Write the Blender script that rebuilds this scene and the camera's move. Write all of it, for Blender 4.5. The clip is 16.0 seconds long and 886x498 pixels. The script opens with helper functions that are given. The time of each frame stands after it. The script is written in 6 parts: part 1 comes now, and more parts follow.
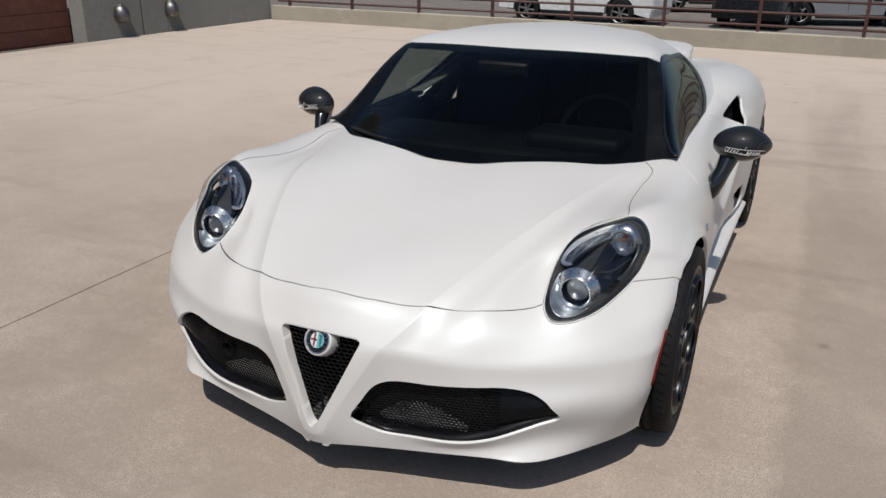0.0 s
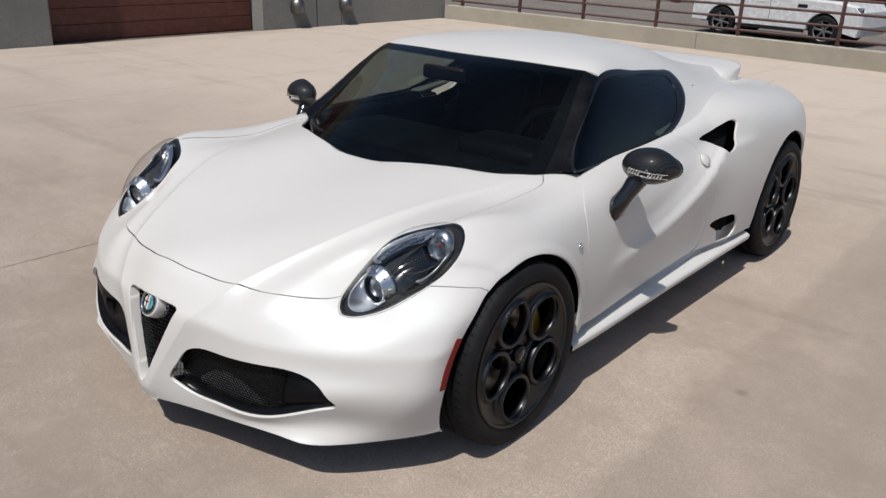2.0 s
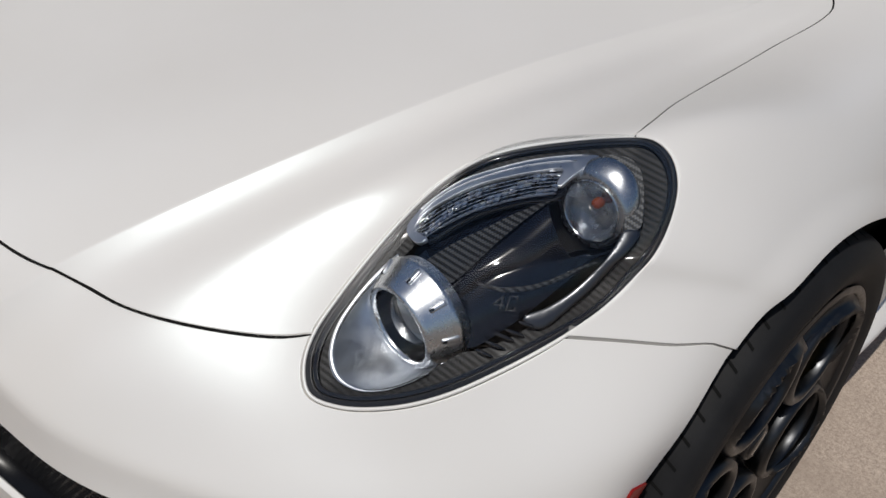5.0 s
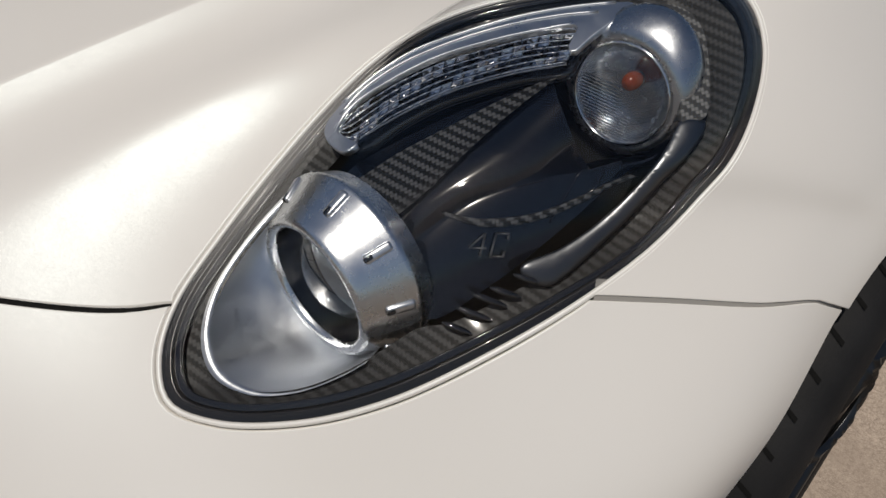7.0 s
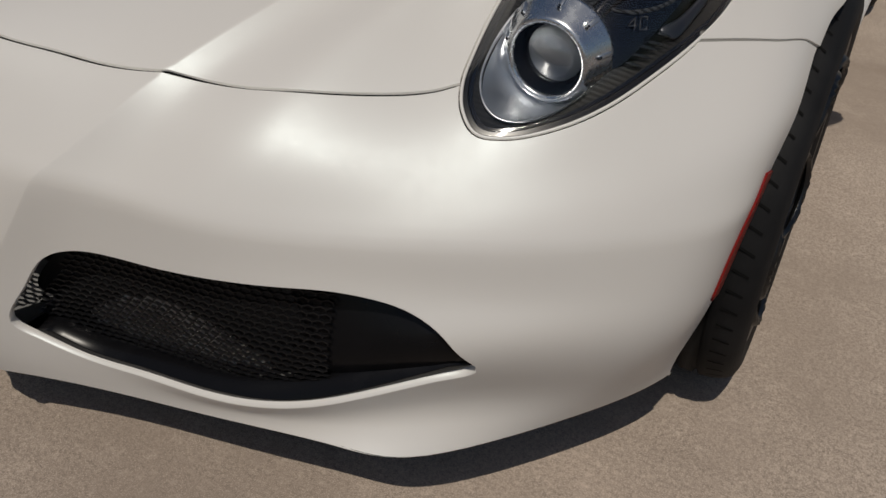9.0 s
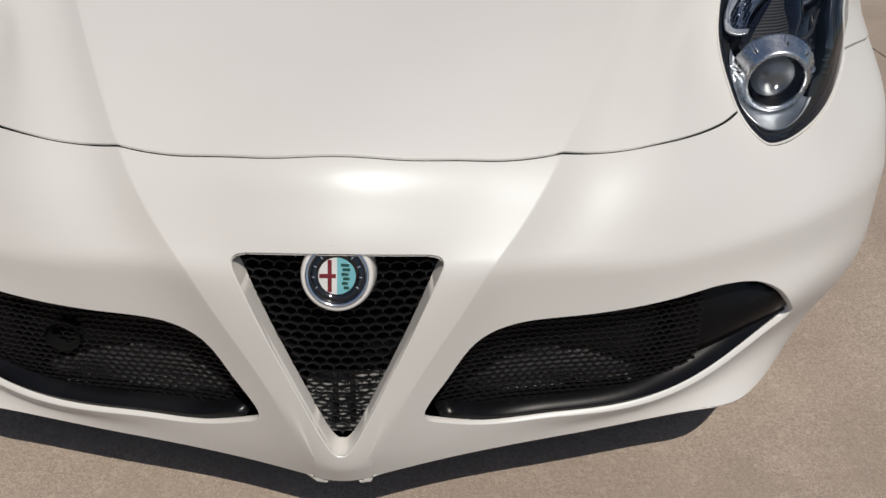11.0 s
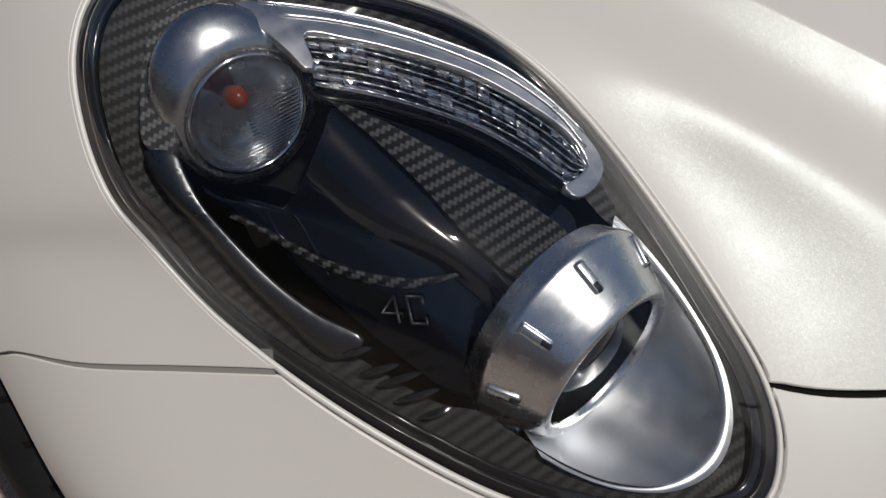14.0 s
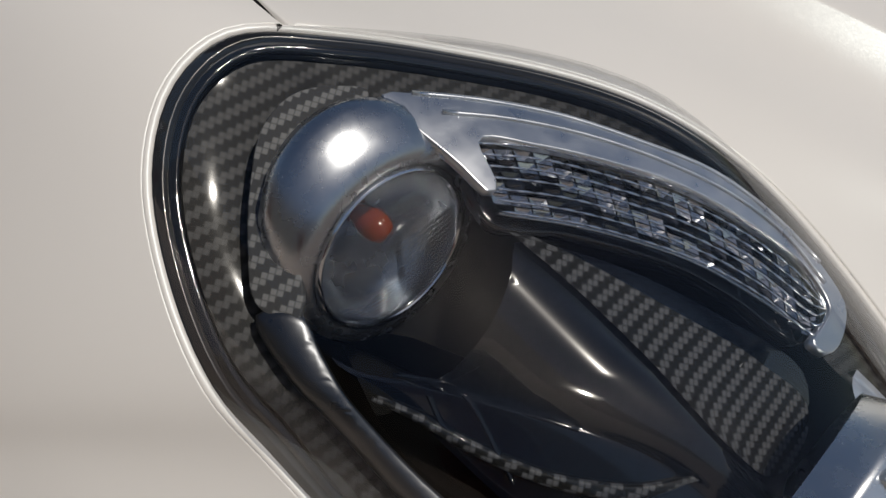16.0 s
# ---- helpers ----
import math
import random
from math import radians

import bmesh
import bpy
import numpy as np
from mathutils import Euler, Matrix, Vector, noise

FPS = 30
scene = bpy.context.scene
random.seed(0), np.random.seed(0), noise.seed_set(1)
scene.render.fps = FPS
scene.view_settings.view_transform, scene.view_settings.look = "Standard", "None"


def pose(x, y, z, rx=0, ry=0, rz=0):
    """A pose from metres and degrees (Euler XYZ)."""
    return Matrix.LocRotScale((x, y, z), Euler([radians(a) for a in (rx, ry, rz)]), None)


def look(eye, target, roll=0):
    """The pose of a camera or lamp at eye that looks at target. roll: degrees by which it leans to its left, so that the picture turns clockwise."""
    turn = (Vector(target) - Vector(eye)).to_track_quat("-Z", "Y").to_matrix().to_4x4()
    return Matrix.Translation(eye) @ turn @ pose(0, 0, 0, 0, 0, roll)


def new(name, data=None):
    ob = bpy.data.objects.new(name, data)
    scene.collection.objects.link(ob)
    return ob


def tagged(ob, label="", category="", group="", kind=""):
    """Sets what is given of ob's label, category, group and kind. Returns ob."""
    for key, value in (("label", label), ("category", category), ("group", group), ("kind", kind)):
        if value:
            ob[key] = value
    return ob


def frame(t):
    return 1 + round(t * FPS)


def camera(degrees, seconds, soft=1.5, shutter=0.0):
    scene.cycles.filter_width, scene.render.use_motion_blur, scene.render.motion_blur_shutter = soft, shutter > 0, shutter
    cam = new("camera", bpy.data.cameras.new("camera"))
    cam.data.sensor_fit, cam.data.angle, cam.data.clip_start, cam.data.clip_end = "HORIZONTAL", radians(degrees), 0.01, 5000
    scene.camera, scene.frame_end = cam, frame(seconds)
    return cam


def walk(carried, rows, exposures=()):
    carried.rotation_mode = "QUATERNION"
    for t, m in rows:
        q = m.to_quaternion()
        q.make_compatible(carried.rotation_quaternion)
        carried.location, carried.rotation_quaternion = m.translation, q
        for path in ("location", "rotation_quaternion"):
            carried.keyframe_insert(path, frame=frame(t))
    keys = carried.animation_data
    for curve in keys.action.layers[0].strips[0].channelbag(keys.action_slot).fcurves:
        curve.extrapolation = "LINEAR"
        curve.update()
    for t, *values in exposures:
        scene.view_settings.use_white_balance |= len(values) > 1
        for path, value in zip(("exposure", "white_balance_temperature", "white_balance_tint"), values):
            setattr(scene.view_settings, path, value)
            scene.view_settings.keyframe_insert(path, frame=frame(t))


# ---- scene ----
cam = camera(57.06, 16.0)
PATH = [
    (0.0, pose(1.209, -2.558, 1.539, 69.31, -0.45, 25.03)),
    (0.5, pose(1.601, -2.460, 1.563, 68.96, -1.22, 31.28)),
    (1.0, pose(1.867, -2.249, 1.554, 68.83, -1.74, 35.83)),
    (1.5, pose(2.119, -2.100, 1.558, 69.30, -2.00, 38.69)),
    (2.0, pose(2.213, -2.024, 1.572, 69.20, -1.94, 40.30)),
    (2.5, pose(2.158, -1.944, 1.532, 68.64, -2.14, 41.62)),
    (3.0, pose(1.934, -1.741, 1.452, 64.59, -2.36, 43.27)),
    (3.5, pose(1.758, -1.480, 1.388, 60.13, -1.40, 44.86)),
    (4.0, pose(1.543, -1.233, 1.342, 57.16, -2.00, 46.41)),
    (4.2, pose(1.435, -1.156, 1.310, 56.46, -2.19, 46.61)),
    (6.3, pose(0.961, -0.656, 0.978, 51.00, -4.44, 43.10)),
    (6.5, pose(0.958, -0.673, 0.966, 51.59, -4.87, 42.23)),
    (7.0, pose(0.950, -0.705, 0.945, 51.19, -4.16, 41.53)),
    (7.5, pose(0.939, -0.753, 0.940, 52.09, -3.42, 39.42)),
    (8.0, pose(0.934, -0.810, 0.936, 52.38, -3.31, 36.64)),
    (8.5, pose(0.971, -0.993, 0.930, 51.01, -4.41, 34.96)),
    (8.7, pose(0.992, -1.112, 0.916, 54.37, -3.62, 33.25)),
    (10.8, pose(0.189, -1.647, 1.030, 58.02, -1.49, 1.50)),
    (11.0, pose(0.092, -1.648, 1.025, 58.33, -1.76, -1.50)),
    (11.5, pose(-0.209, -1.651, 1.048, 57.75, -1.75, -8.76)),
    (12.0, pose(-0.493, -1.535, 1.038, 55.74, 0.61, -14.29)),
    (12.5, pose(-0.760, -1.361, 1.042, 53.23, 1.27, -19.91)),
    (13.0, pose(-0.907, -1.084, 1.018, 52.04, 2.11, -27.65)),
    (13.5, pose(-0.903, -0.794, 1.000, 48.44, 2.94, -33.46)),
    (14.0, pose(-0.877, -0.612, 0.954, 45.05, 2.42, -39.65)),
    (14.5, pose(-0.859, -0.500, 0.923, 43.93, 1.72, -42.12)),
    (15.0, pose(-0.862, -0.431, 0.927, 45.09, -0.02, -42.74)),
    (15.5, pose(-0.868, -0.410, 0.925, 46.27, -0.70, -43.47)),
    (16.0, pose(-0.874, -0.435, 0.917, 45.72, -0.63, -42.98)),
]
walk(cam, PATH, [(0.0, -0.45, 6300, 10), (2.5, -0.32, 6260, 10), (3.4, -0.42, 6230, 10), (4.2, -0.52, 6220, 10), (6.3, -0.74, 6750, 10), (7.5, -0.78, 6800, 10), (8.5, -1.12, 6850, 10), (10.8, -0.58, 6630, 10), (11.5, -0.58, 6630, 10), (13.0, -0.97, 6700, 10), (13.6, -1.05, 6690, 10), (14.5, -0.74, 6720, 10), (16.0, -0.68, 6750, 10)])

# ---- sky and sun ----
SUN_FROM = Vector((0.14, -0.56, 1.0)).normalized()
world = bpy.data.worlds.new("sky")
scene.world = world
world.use_nodes = True
wt = world.node_tree
sky = wt.nodes.new("ShaderNodeTexSky")
sky.sky_type, sky.sun_disc = "NISHITA", False
sky.sun_elevation = math.asin(SUN_FROM.z)
sky.sun_rotation = math.atan2(SUN_FROM.x, SUN_FROM.y)
sky.altitude, sky.dust_density = 400.0, 1.5
wt.links.new(sky.outputs[0], wt.nodes["Background"].inputs[0])
wt.nodes["Background"].inputs[1].default_value = 0.082
sun_data = bpy.data.lights.new("sun", "SUN")
sun_data.energy, sun_data.angle, sun_data.color = 3.9, radians(0.53), (1.0, 0.95, 0.87)
sun = new("sun", sun_data)
sun.matrix_world = look(SUN_FROM * 40, (0, 0, 0))


# ---- materials ----
def material(name, colour=(0.5, 0.5, 0.5), rough=0.5, metal=0.0, coat=0.0, spec=0.5, coat_rough=0.05):
    m = bpy.data.materials.new(name)
    m.use_nodes = True
    b = m.node_tree.nodes["Principled BSDF"]
    b.inputs["Base Color"].default_value = (*colour, 1)
    b.inputs["Roughness"].default_value = rough
    b.inputs["Metallic"].default_value = metal
    b.inputs["Coat Weight"].default_value = coat
    b.inputs["Coat Roughness"].default_value = coat_rough
    b.inputs["Specular IOR Level"].default_value = spec
    return m


def bsdf(m):
    return m.node_tree.nodes["Principled BSDF"]


def node(m, kind, **values):
    n = m.node_tree.nodes.new(kind)
    for key, value in values.items():
        n.inputs[key].default_value = value
    return n


def link(m, a, b):
    m.node_tree.links.new(a, b)


def place(m, scale=(1, 1, 1), turn=(0, 0, 0)):
    tc = m.node_tree.nodes.new("ShaderNodeTexCoord")
    mp = m.node_tree.nodes.new("ShaderNodeMapping")
    mp.inputs["Scale"].default_value = scale
    mp.inputs["Rotation"].default_value = turn
    link(m, tc.outputs["Object"], mp.inputs["Vector"])
    return mp.outputs[0]


def noise_node(m, vector, scale, detail=4.0, rough=0.55):
    n = node(m, "ShaderNodeTexNoise", Scale=scale, Detail=detail, Roughness=rough)
    link(m, vector, n.inputs["Vector"])
    return n


def ramp(m, fac, stops):
    r = m.node_tree.nodes.new("ShaderNodeValToRGB")
    els = r.color_ramp.elements
    while len(els) < len(stops):
        els.new(0.5)
    for e, (p, c) in zip(els, stops):
        e.position = p
        e.color = (*c, 1) if len(c) == 3 else c
    link(m, fac, r.inputs[0])
    return r.outputs[0]


def mix(m, fac, a, b, how="MIX"):
    n = m.node_tree.nodes.new("ShaderNodeMix")
    n.data_type, n.blend_type = "RGBA", how
    for sock, v in ((n.inputs[0], fac), (n.inputs[6], a), (n.inputs[7], b)):
        if hasattr(v, "links"):
            link(m, v, sock)
        else:
            sock.default_value = v if isinstance(v, (int, float)) else (*v, 1)
    return n.outputs[2]


def bump(m, height, strength, distance, after=None):
    n = node(m, "ShaderNodeBump", Strength=strength, Distance=distance)
    link(m, height, n.inputs["Height"])
    if after is not None:
        link(m, after, n.inputs["Normal"])
    return n.outputs[0]


def maths(m, op, a, b=0.0):
    n = m.node_tree.nodes.new("ShaderNodeMath")
    n.operation = op
    for sock, v in ((n.inputs[0], a), (n.inputs[1], b)):
        if hasattr(v, "links"):
            link(m, v, sock)
        else:
            sock.default_value = v
    return n.outputs[0]


def pearl_paint():
    """Satin pearl: a warm white ground under a fine-flaked sheen."""
    m = material("pearl_white_paint", (0.76, 0.725, 0.675), 0.42, 0.0, 0.42, 0.9, 0.30)
    v = place(m)
    flake = node(m, "ShaderNodeTexVoronoi", Scale=2400.0)
    link(m, v, flake.inputs["Vector"])
    soft = noise_node(m, v, 2.2, 3)
    c = mix(m, ramp(m, soft.outputs[0], [(0.35, (0, 0, 0)), (0.65, (1, 1, 1))]), (0.785, 0.752, 0.708), (0.81, 0.782, 0.745))
    link(m, c, bsdf(m).inputs["Base Color"])
    bsdf(m).inputs["Specular Tint"].default_value = (0.74, 0.92, 1.0, 1)
    tilt = m.node_tree.nodes.new("ShaderNodeVectorMath")
    tilt.operation = "MULTIPLY_ADD"
    link(m, flake.outputs["Color"], tilt.inputs[0])
    tilt.inputs[1].default_value, tilt.inputs[2].default_value = (0.22,) * 3, (-0.11,) * 3
    geo = m.node_tree.nodes.new("ShaderNodeNewGeometry")
    lean = m.node_tree.nodes.new("ShaderNodeVectorMath")
    link(m, geo.outputs["Normal"], lean.inputs[0])
    link(m, tilt.outputs[0], lean.inputs[1])
    unit = m.node_tree.nodes.new("ShaderNodeVectorMath")
    unit.operation = "NORMALIZE"
    link(m, lean.outputs[0], unit.inputs[0])
    link(m, unit.outputs[0], bsdf(m).inputs["Coat Normal"])
    dust = noise_node(m, v, 40.0, 5)
    link(m, ramp(m, dust.outputs[0], [(0.3, (0.39, 0.39, 0.39)), (0.75, (0.45, 0.45, 0.45))]), bsdf(m).inputs["Roughness"])
    return m


def weave(name, dark, light, rough=0.22, scale=600.0, coat=1.0, on_skin=True):
    """Woven carbon under clear lacquer: a two-over-two twill whose diagonals run level across the lamp."""
    m = material(name, dark, rough, 0.0, coat, 0.3)
    sep = m.node_tree.nodes.new("ShaderNodeSeparateXYZ")
    v = place(m, (1, 1, 1), (0, 0, 0) if on_skin else (0.3, 0.5, 0.6))
    link(m, v, sep.inputs[0])
    if on_skin:
        x, y, z = maths(m, "ABSOLUTE", sep.outputs[0]), sep.outputs[1], sep.outputs[2]

        def tow(way):
            return maths(m, "MULTIPLY", maths(m, "ADD", maths(m, "ADD", maths(m, "MULTIPLY", x, way[0]), maths(m, "MULTIPLY", y, way[1])), maths(m, "MULTIPLY", z, way[2])), scale)

        a, b = tow((0.612, 0.772, 0.175)), tow((0.612, -0.322, -0.723))
    else:
        a, b = maths(m, "MULTIPLY", sep.outputs[0], scale), maths(m, "MULTIPLY", sep.outputs[2], scale * 0.7)
    row = maths(m, "FLOOR", maths(m, "ADD", a, 4000.0))
    col = maths(m, "FLOOR", maths(m, "ADD", b, 4000.0))
    s = maths(m, "MODULO", maths(m, "ADD", maths(m, "SUBTRACT", row, col), 8000.0), 4.0)
    warp = maths(m, "LESS_THAN", s, 1.5)
    fine = noise_node(m, v, 1500.0, 2)
    c = mix(m, warp, dark, light)
    c = mix(m, maths(m, "MULTIPLY", fine.outputs[0], 0.45), c, dark)
    # tows darken towards their edges: the shade of their rounding, in colour
    for way in (a, b):
        edge = maths(m, "ABSOLUTE", maths(m, "SUBTRACT", maths(m, "FRACT", maths(m, "ADD", way, 4000.0)), 0.5))
        c = mix(m, ramp(m, edge, [(0.30, (0, 0, 0)), (0.50, (0.6,) * 3)]), c, dark)
    link(m, c, bsdf(m).inputs["Base Color"])
    bsdf(m).inputs["Specular IOR Level"].default_value = 0.22
    link(m, ramp(m, warp, [(0, (0.6,) * 3), (1, (0.5,) * 3)]), bsdf(m).inputs["Roughness"])
    return m


def satin_metal(name, colour, rough, grain=0.0):
    m = material(name, colour, rough, 1.0)
    v = place(m, (1, 1, 14) if grain else (1, 1, 1))
    n = noise_node(m, v, 90.0, 4)
    link(m, ramp(m, n.outputs[0], [(0.3, (rough * 0.85,) * 3), (0.7, (rough * 1.2,) * 3)]), bsdf(m).inputs["Roughness"])
    return m


def thin_glass(name, tint, gloss=0.045):
    """A thin pane: light goes straight through, tinted, with a clear mirror film on top."""
    m = bpy.data.materials.new(name)
    m.use_nodes = True
    t = m.node_tree
    t.nodes.remove(t.nodes["Principled BSDF"])
    tr = t.nodes.new("ShaderNodeBsdfTransparent")
    tr.inputs[0].default_value = (*tint, 1)
    gl = t.nodes.new("ShaderNodeBsdfGlossy")
    gl.inputs["Roughness"].default_value = 0.03
    lw = t.nodes.new("ShaderNodeLayerWeight")
    lw.inputs[0].default_value = 0.5
    pw = t.nodes.new("ShaderNodeMath")
    pw.operation = "POWER"
    pw.inputs[1].default_value = 4.0
    t.links.new(lw.outputs["Facing"], pw.inputs[0])
    fr = t.nodes.new("ShaderNodeMath")
    fr.operation = "MULTIPLY_ADD"
    fr.inputs[1].default_value, fr.inputs[2].default_value = 0.75, gloss
    t.links.new(pw.outputs[0], fr.inputs[0])
    mx = t.nodes.new("ShaderNodeMixShader")
    t.links.new(fr.outputs[0], mx.inputs[0])
    t.links.new(tr.outputs[0], mx.inputs[1])
    t.links.new(gl.outputs[0], mx.inputs[2])
    t.links.new(mx.outputs[0], t.nodes["Material Output"].inputs[0])
    return m


def plastic(name, colour, rough, grain=300.0, strength=0.1):
    m = material(name, colour, rough)
    v = place(m)
    n = noise_node(m, v, grain, 4)
    link(m, bump(m, n.outputs[0], strength, 0.001), bsdf(m).inputs["Normal"])
    d = noise_node(m, v, 9.0, 5)
    hi = tuple(min(1, c * 1.5 + 0.006) for c in colour)
    link(m, mix(m, ramp(m, d.outputs[0], [(0.45, (0, 0, 0)), (0.8, (1, 1, 1))]), colour, hi), bsdf(m).inputs["Base Color"])
    return m


def concrete(name, low, high, scale=1.0, stain=(0.30, 0.25, 0.21), rough=0.88):
    m = material(name, low, rough, 0.0, 0.0, 0.25)
    bsdf(m).inputs["Diffuse Roughness"].default_value = 1.0
    v = place(m)
    big = noise_node(m, v, 0.35 * scale, 6, 0.6)
    mid = noise_node(m, v, 2.3 * scale, 8, 0.65)
    fine = noise_node(m, v, 150.0 * scale, 6, 0.78)
    grit = node(m, "ShaderNodeTexVoronoi", Scale=260.0 * scale)
    link(m, v, grit.inputs["Vector"])
    c = mix(m, ramp(m, mid.outputs[0], [(0.3, (0, 0, 0)), (0.7, (1, 1, 1))]), low, high)
    c = mix(m, ramp(m, big.outputs[0], [(0.42, (0, 0, 0)), (0.66, (0.75,) * 3)]), c, stain)
    c = mix(m, ramp(m, fine.outputs[0], [(0.40, (0.95,) * 3), (0.58, (0, 0, 0))]), c, tuple(0.50 * x for x in low))
    coarse = noise_node(m, v, 46.0 * scale, 5, 0.7)
    c = mix(m, ramp(m, coarse.outputs[0], [(0.36, (0.45,) * 3), (0.48, (0, 0, 0))]), c, tuple(0.66 * x for x in low))
    c = mix(m, ramp(m, coarse.outputs[0], [(0.55, (0, 0, 0)), (0.70, (0.5,) * 3)]), c, tuple(min(1, 1.15 * x) for x in high))
    dust = noise_node(m, v, 420.0 * scale, 2, 0.6)
    c = mix(m, ramp(m, dust.outputs[0], [(0.50, (0, 0, 0)), (0.66, (0.65,) * 3)]), c, tuple(min(1, 1.25 * x) for x in high))
    broom = m.node_tree.nodes.new("ShaderNodeMapping")
    broom.inputs["Scale"].default_value, broom.inputs["Rotation"].default_value = (3, 60, 1), (0, 0, 0.5)
    link(m, v, broom.inputs["Vector"])
    sweep = noise_node(m, broom.outputs[0], 1.0 * scale, 5, 0.7)
    c = mix(m, ramp(m, sweep.outputs[0], [(0.38, (0.14,) * 3), (0.52, (0, 0, 0))]), c, tuple(0.75 * x for x in low))
    c = mix(m, ramp(m, grit.outputs["Distance"], [(0.05, (0.5,) * 3), (0.2, (0, 0, 0))]), c, tuple(min(1, 1.35 * x) for x in high))
    blot = noise_node(m, v, 1.1 * scale, 9, 0.72)
    c = mix(m, ramp(m, blot.outputs[0], [(0.40, (0.7,) * 3), (0.54, (0, 0, 0))]), c, tuple(0.74 * x for x in low))
    pale = noise_node(m, place(m, (1, 1, 1), (0, 0, 1.1)), 9.0 * scale, 10, 0.85)
    c = mix(m, ramp(m, pale.outputs[0], [(0.52, (0, 0, 0)), (0.72, (0.32,) * 3)]), c, tuple(min(1, 1.2 * x) for x in high))
    link(m, c, bsdf(m).inputs["Base Color"])
    n = bump(m, fine.outputs[0], 0.2, 0.0015)
    link(m, bump(m, mid.outputs[0], 0.2, 0.004, n), bsdf(m).inputs["Normal"])
    return m


PAINT = pearl_paint()
BLACK = plastic("black_plastic", (0.012, 0.012, 0.013), 0.42)
SEAL = material("black_rubber_seal", (0.008, 0.008, 0.009), 0.30, 0.0, 0.3)
GLOSS = material("gloss_black", (0.006, 0.007, 0.009), 0.08, 0.0, 1.0)
MESHM = material("black_mesh_metal", (0.020, 0.020, 0.022), 0.22, 0.5)
FIN = plastic("smooth_black_plastic", (0.005, 0.005, 0.006), 0.26, 500.0, 0.03)
bsdf(FIN).inputs["Specular IOR Level"].default_value = 0.22
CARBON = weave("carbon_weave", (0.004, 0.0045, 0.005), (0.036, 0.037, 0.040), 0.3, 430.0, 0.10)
# same weave with lighter tows: the sky's sheen is painted into them
CARBON_SHEEN = weave("carbon_weave_sheen", (0.005, 0.0055, 0.006), (0.105, 0.108, 0.115), 0.4, 430.0, 0.10)
LAMPBLACK = material("lamp_black_lacquer", (0.002, 0.003, 0.006), 0.16, 0.0, 0.6, 0.4, 0.03)
DARKMETAL = satin_metal("dark_satin_metal", (0.13, 0.134, 0.142), 0.32)
PALEMETAL = satin_metal("pale_reflector_metal", (0.45, 0.46, 0.47), 0.40)
PLATEMETAL = satin_metal("satin_plate_metal", (0.74, 0.76, 0.79), 0.34)
# one cell mirror in two tones: dark reflections and glints painted in
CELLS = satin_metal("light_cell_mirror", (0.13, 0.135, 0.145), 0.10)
CELLGLINT = satin_metal("cell_glint_mirror", (0.70, 0.71, 0.73), 0.12)
MARKSILVER = material("mark_silver", (0.09, 0.09, 0.095), 0.4, 0.6)
LENSDOME = thin_glass("projector_dome_glass", (0.72, 0.74, 0.76), 0.16)
RIBGLASS = thin_glass("rib_glass", (0.70, 0.74, 0.78), 0.50)
CARBON_HULL = weave("carbon_weave_hull", (0.006, 0.006, 0.007), (0.024, 0.024, 0.025), 0.25, 430.0, 1.0, False)
# the bezel weave again, paler: light on its side wall put into the colour
CARBON_LIT = weave("carbon_weave_lit", (0.045, 0.045, 0.045), (0.21, 0.21, 0.205), 0.4, 430.0, 0.3)
SILVER = satin_metal("satin_silver", (0.70, 0.72, 0.75), 0.31)
RINGMETAL = satin_metal("bright_ring_metal", (0.80, 0.82, 0.84), 0.26)
BOWLMETAL = satin_metal("bright_reflector_bowl", (0.80, 0.81, 0.83), 0.24)
HOODMETAL = satin_metal("satin_hood_metal", (0.56, 0.58, 0.61), 0.26)
CHROME = satin_metal("chrome", (0.78, 0.80, 0.83), 0.10)
GREYMETAL = satin_metal("gunmetal_wheel", (0.072, 0.074, 0.078), 0.36)
DISC = satin_metal("brake_disc", (0.30, 0.29, 0.28), 0.35, 1.0)
RUBBER = plastic("tyre_rubber", (0.010, 0.010, 0.011), 0.68, 500.0, 0.25)
bsdf(RUBBER).inputs["Specular IOR Level"].default_value = 0.25
UNDER = material("dark_underside", (0.006, 0.006, 0.006), 0.9, 0.0, 0.0, 0.15)
SEAMGREY = material("seam_grey", (0.27, 0.26, 0.245), 0.8, 0.0, 0.0, 0.2)
LITMESH = plastic("sunlit_mesh_pale", (0.52, 0.50, 0.47), 0.5)
SCREENGLASS = thin_glass("screen_glass", (0.47, 0.52, 0.50), 0.03)
TINT = thin_glass("tinted_glass", (0.30, 0.34, 0.33))
LENSGLASS = thin_glass("headlamp_cover_glass", (0.97, 0.975, 0.98))
REDLENS = material("red_reflector", (0.25, 0.012, 0.009), 0.35, 0.0, 0.2, 0.3)
GOLD = material("gold_caliper", (0.42, 0.27, 0.03), 0.35, 0.0, 0.4)
AMBER = material("amber_bulb", (0.22, 0.035, 0.008), 0.15, 0.0, 0.5)
LAMPGLASS = thin_glass("lamp_lens_glass", (0.93, 0.94, 0.95), 0.07)
WHITE = plastic("white_enamel", (0.72, 0.71, 0.68), 0.2, 300.0, 0.02)
CYAN = plastic("pale_blue_enamel", (0.18, 0.47, 0.52), 0.2, 300.0, 0.02)
CRIMSON = plastic("dark_red_enamel", (0.16, 0.015, 0.02), 0.2, 300.0, 0.02)
GREEN = plastic("dark_green_enamel", (0.015, 0.07, 0.055), 0.2, 300.0, 0.02)
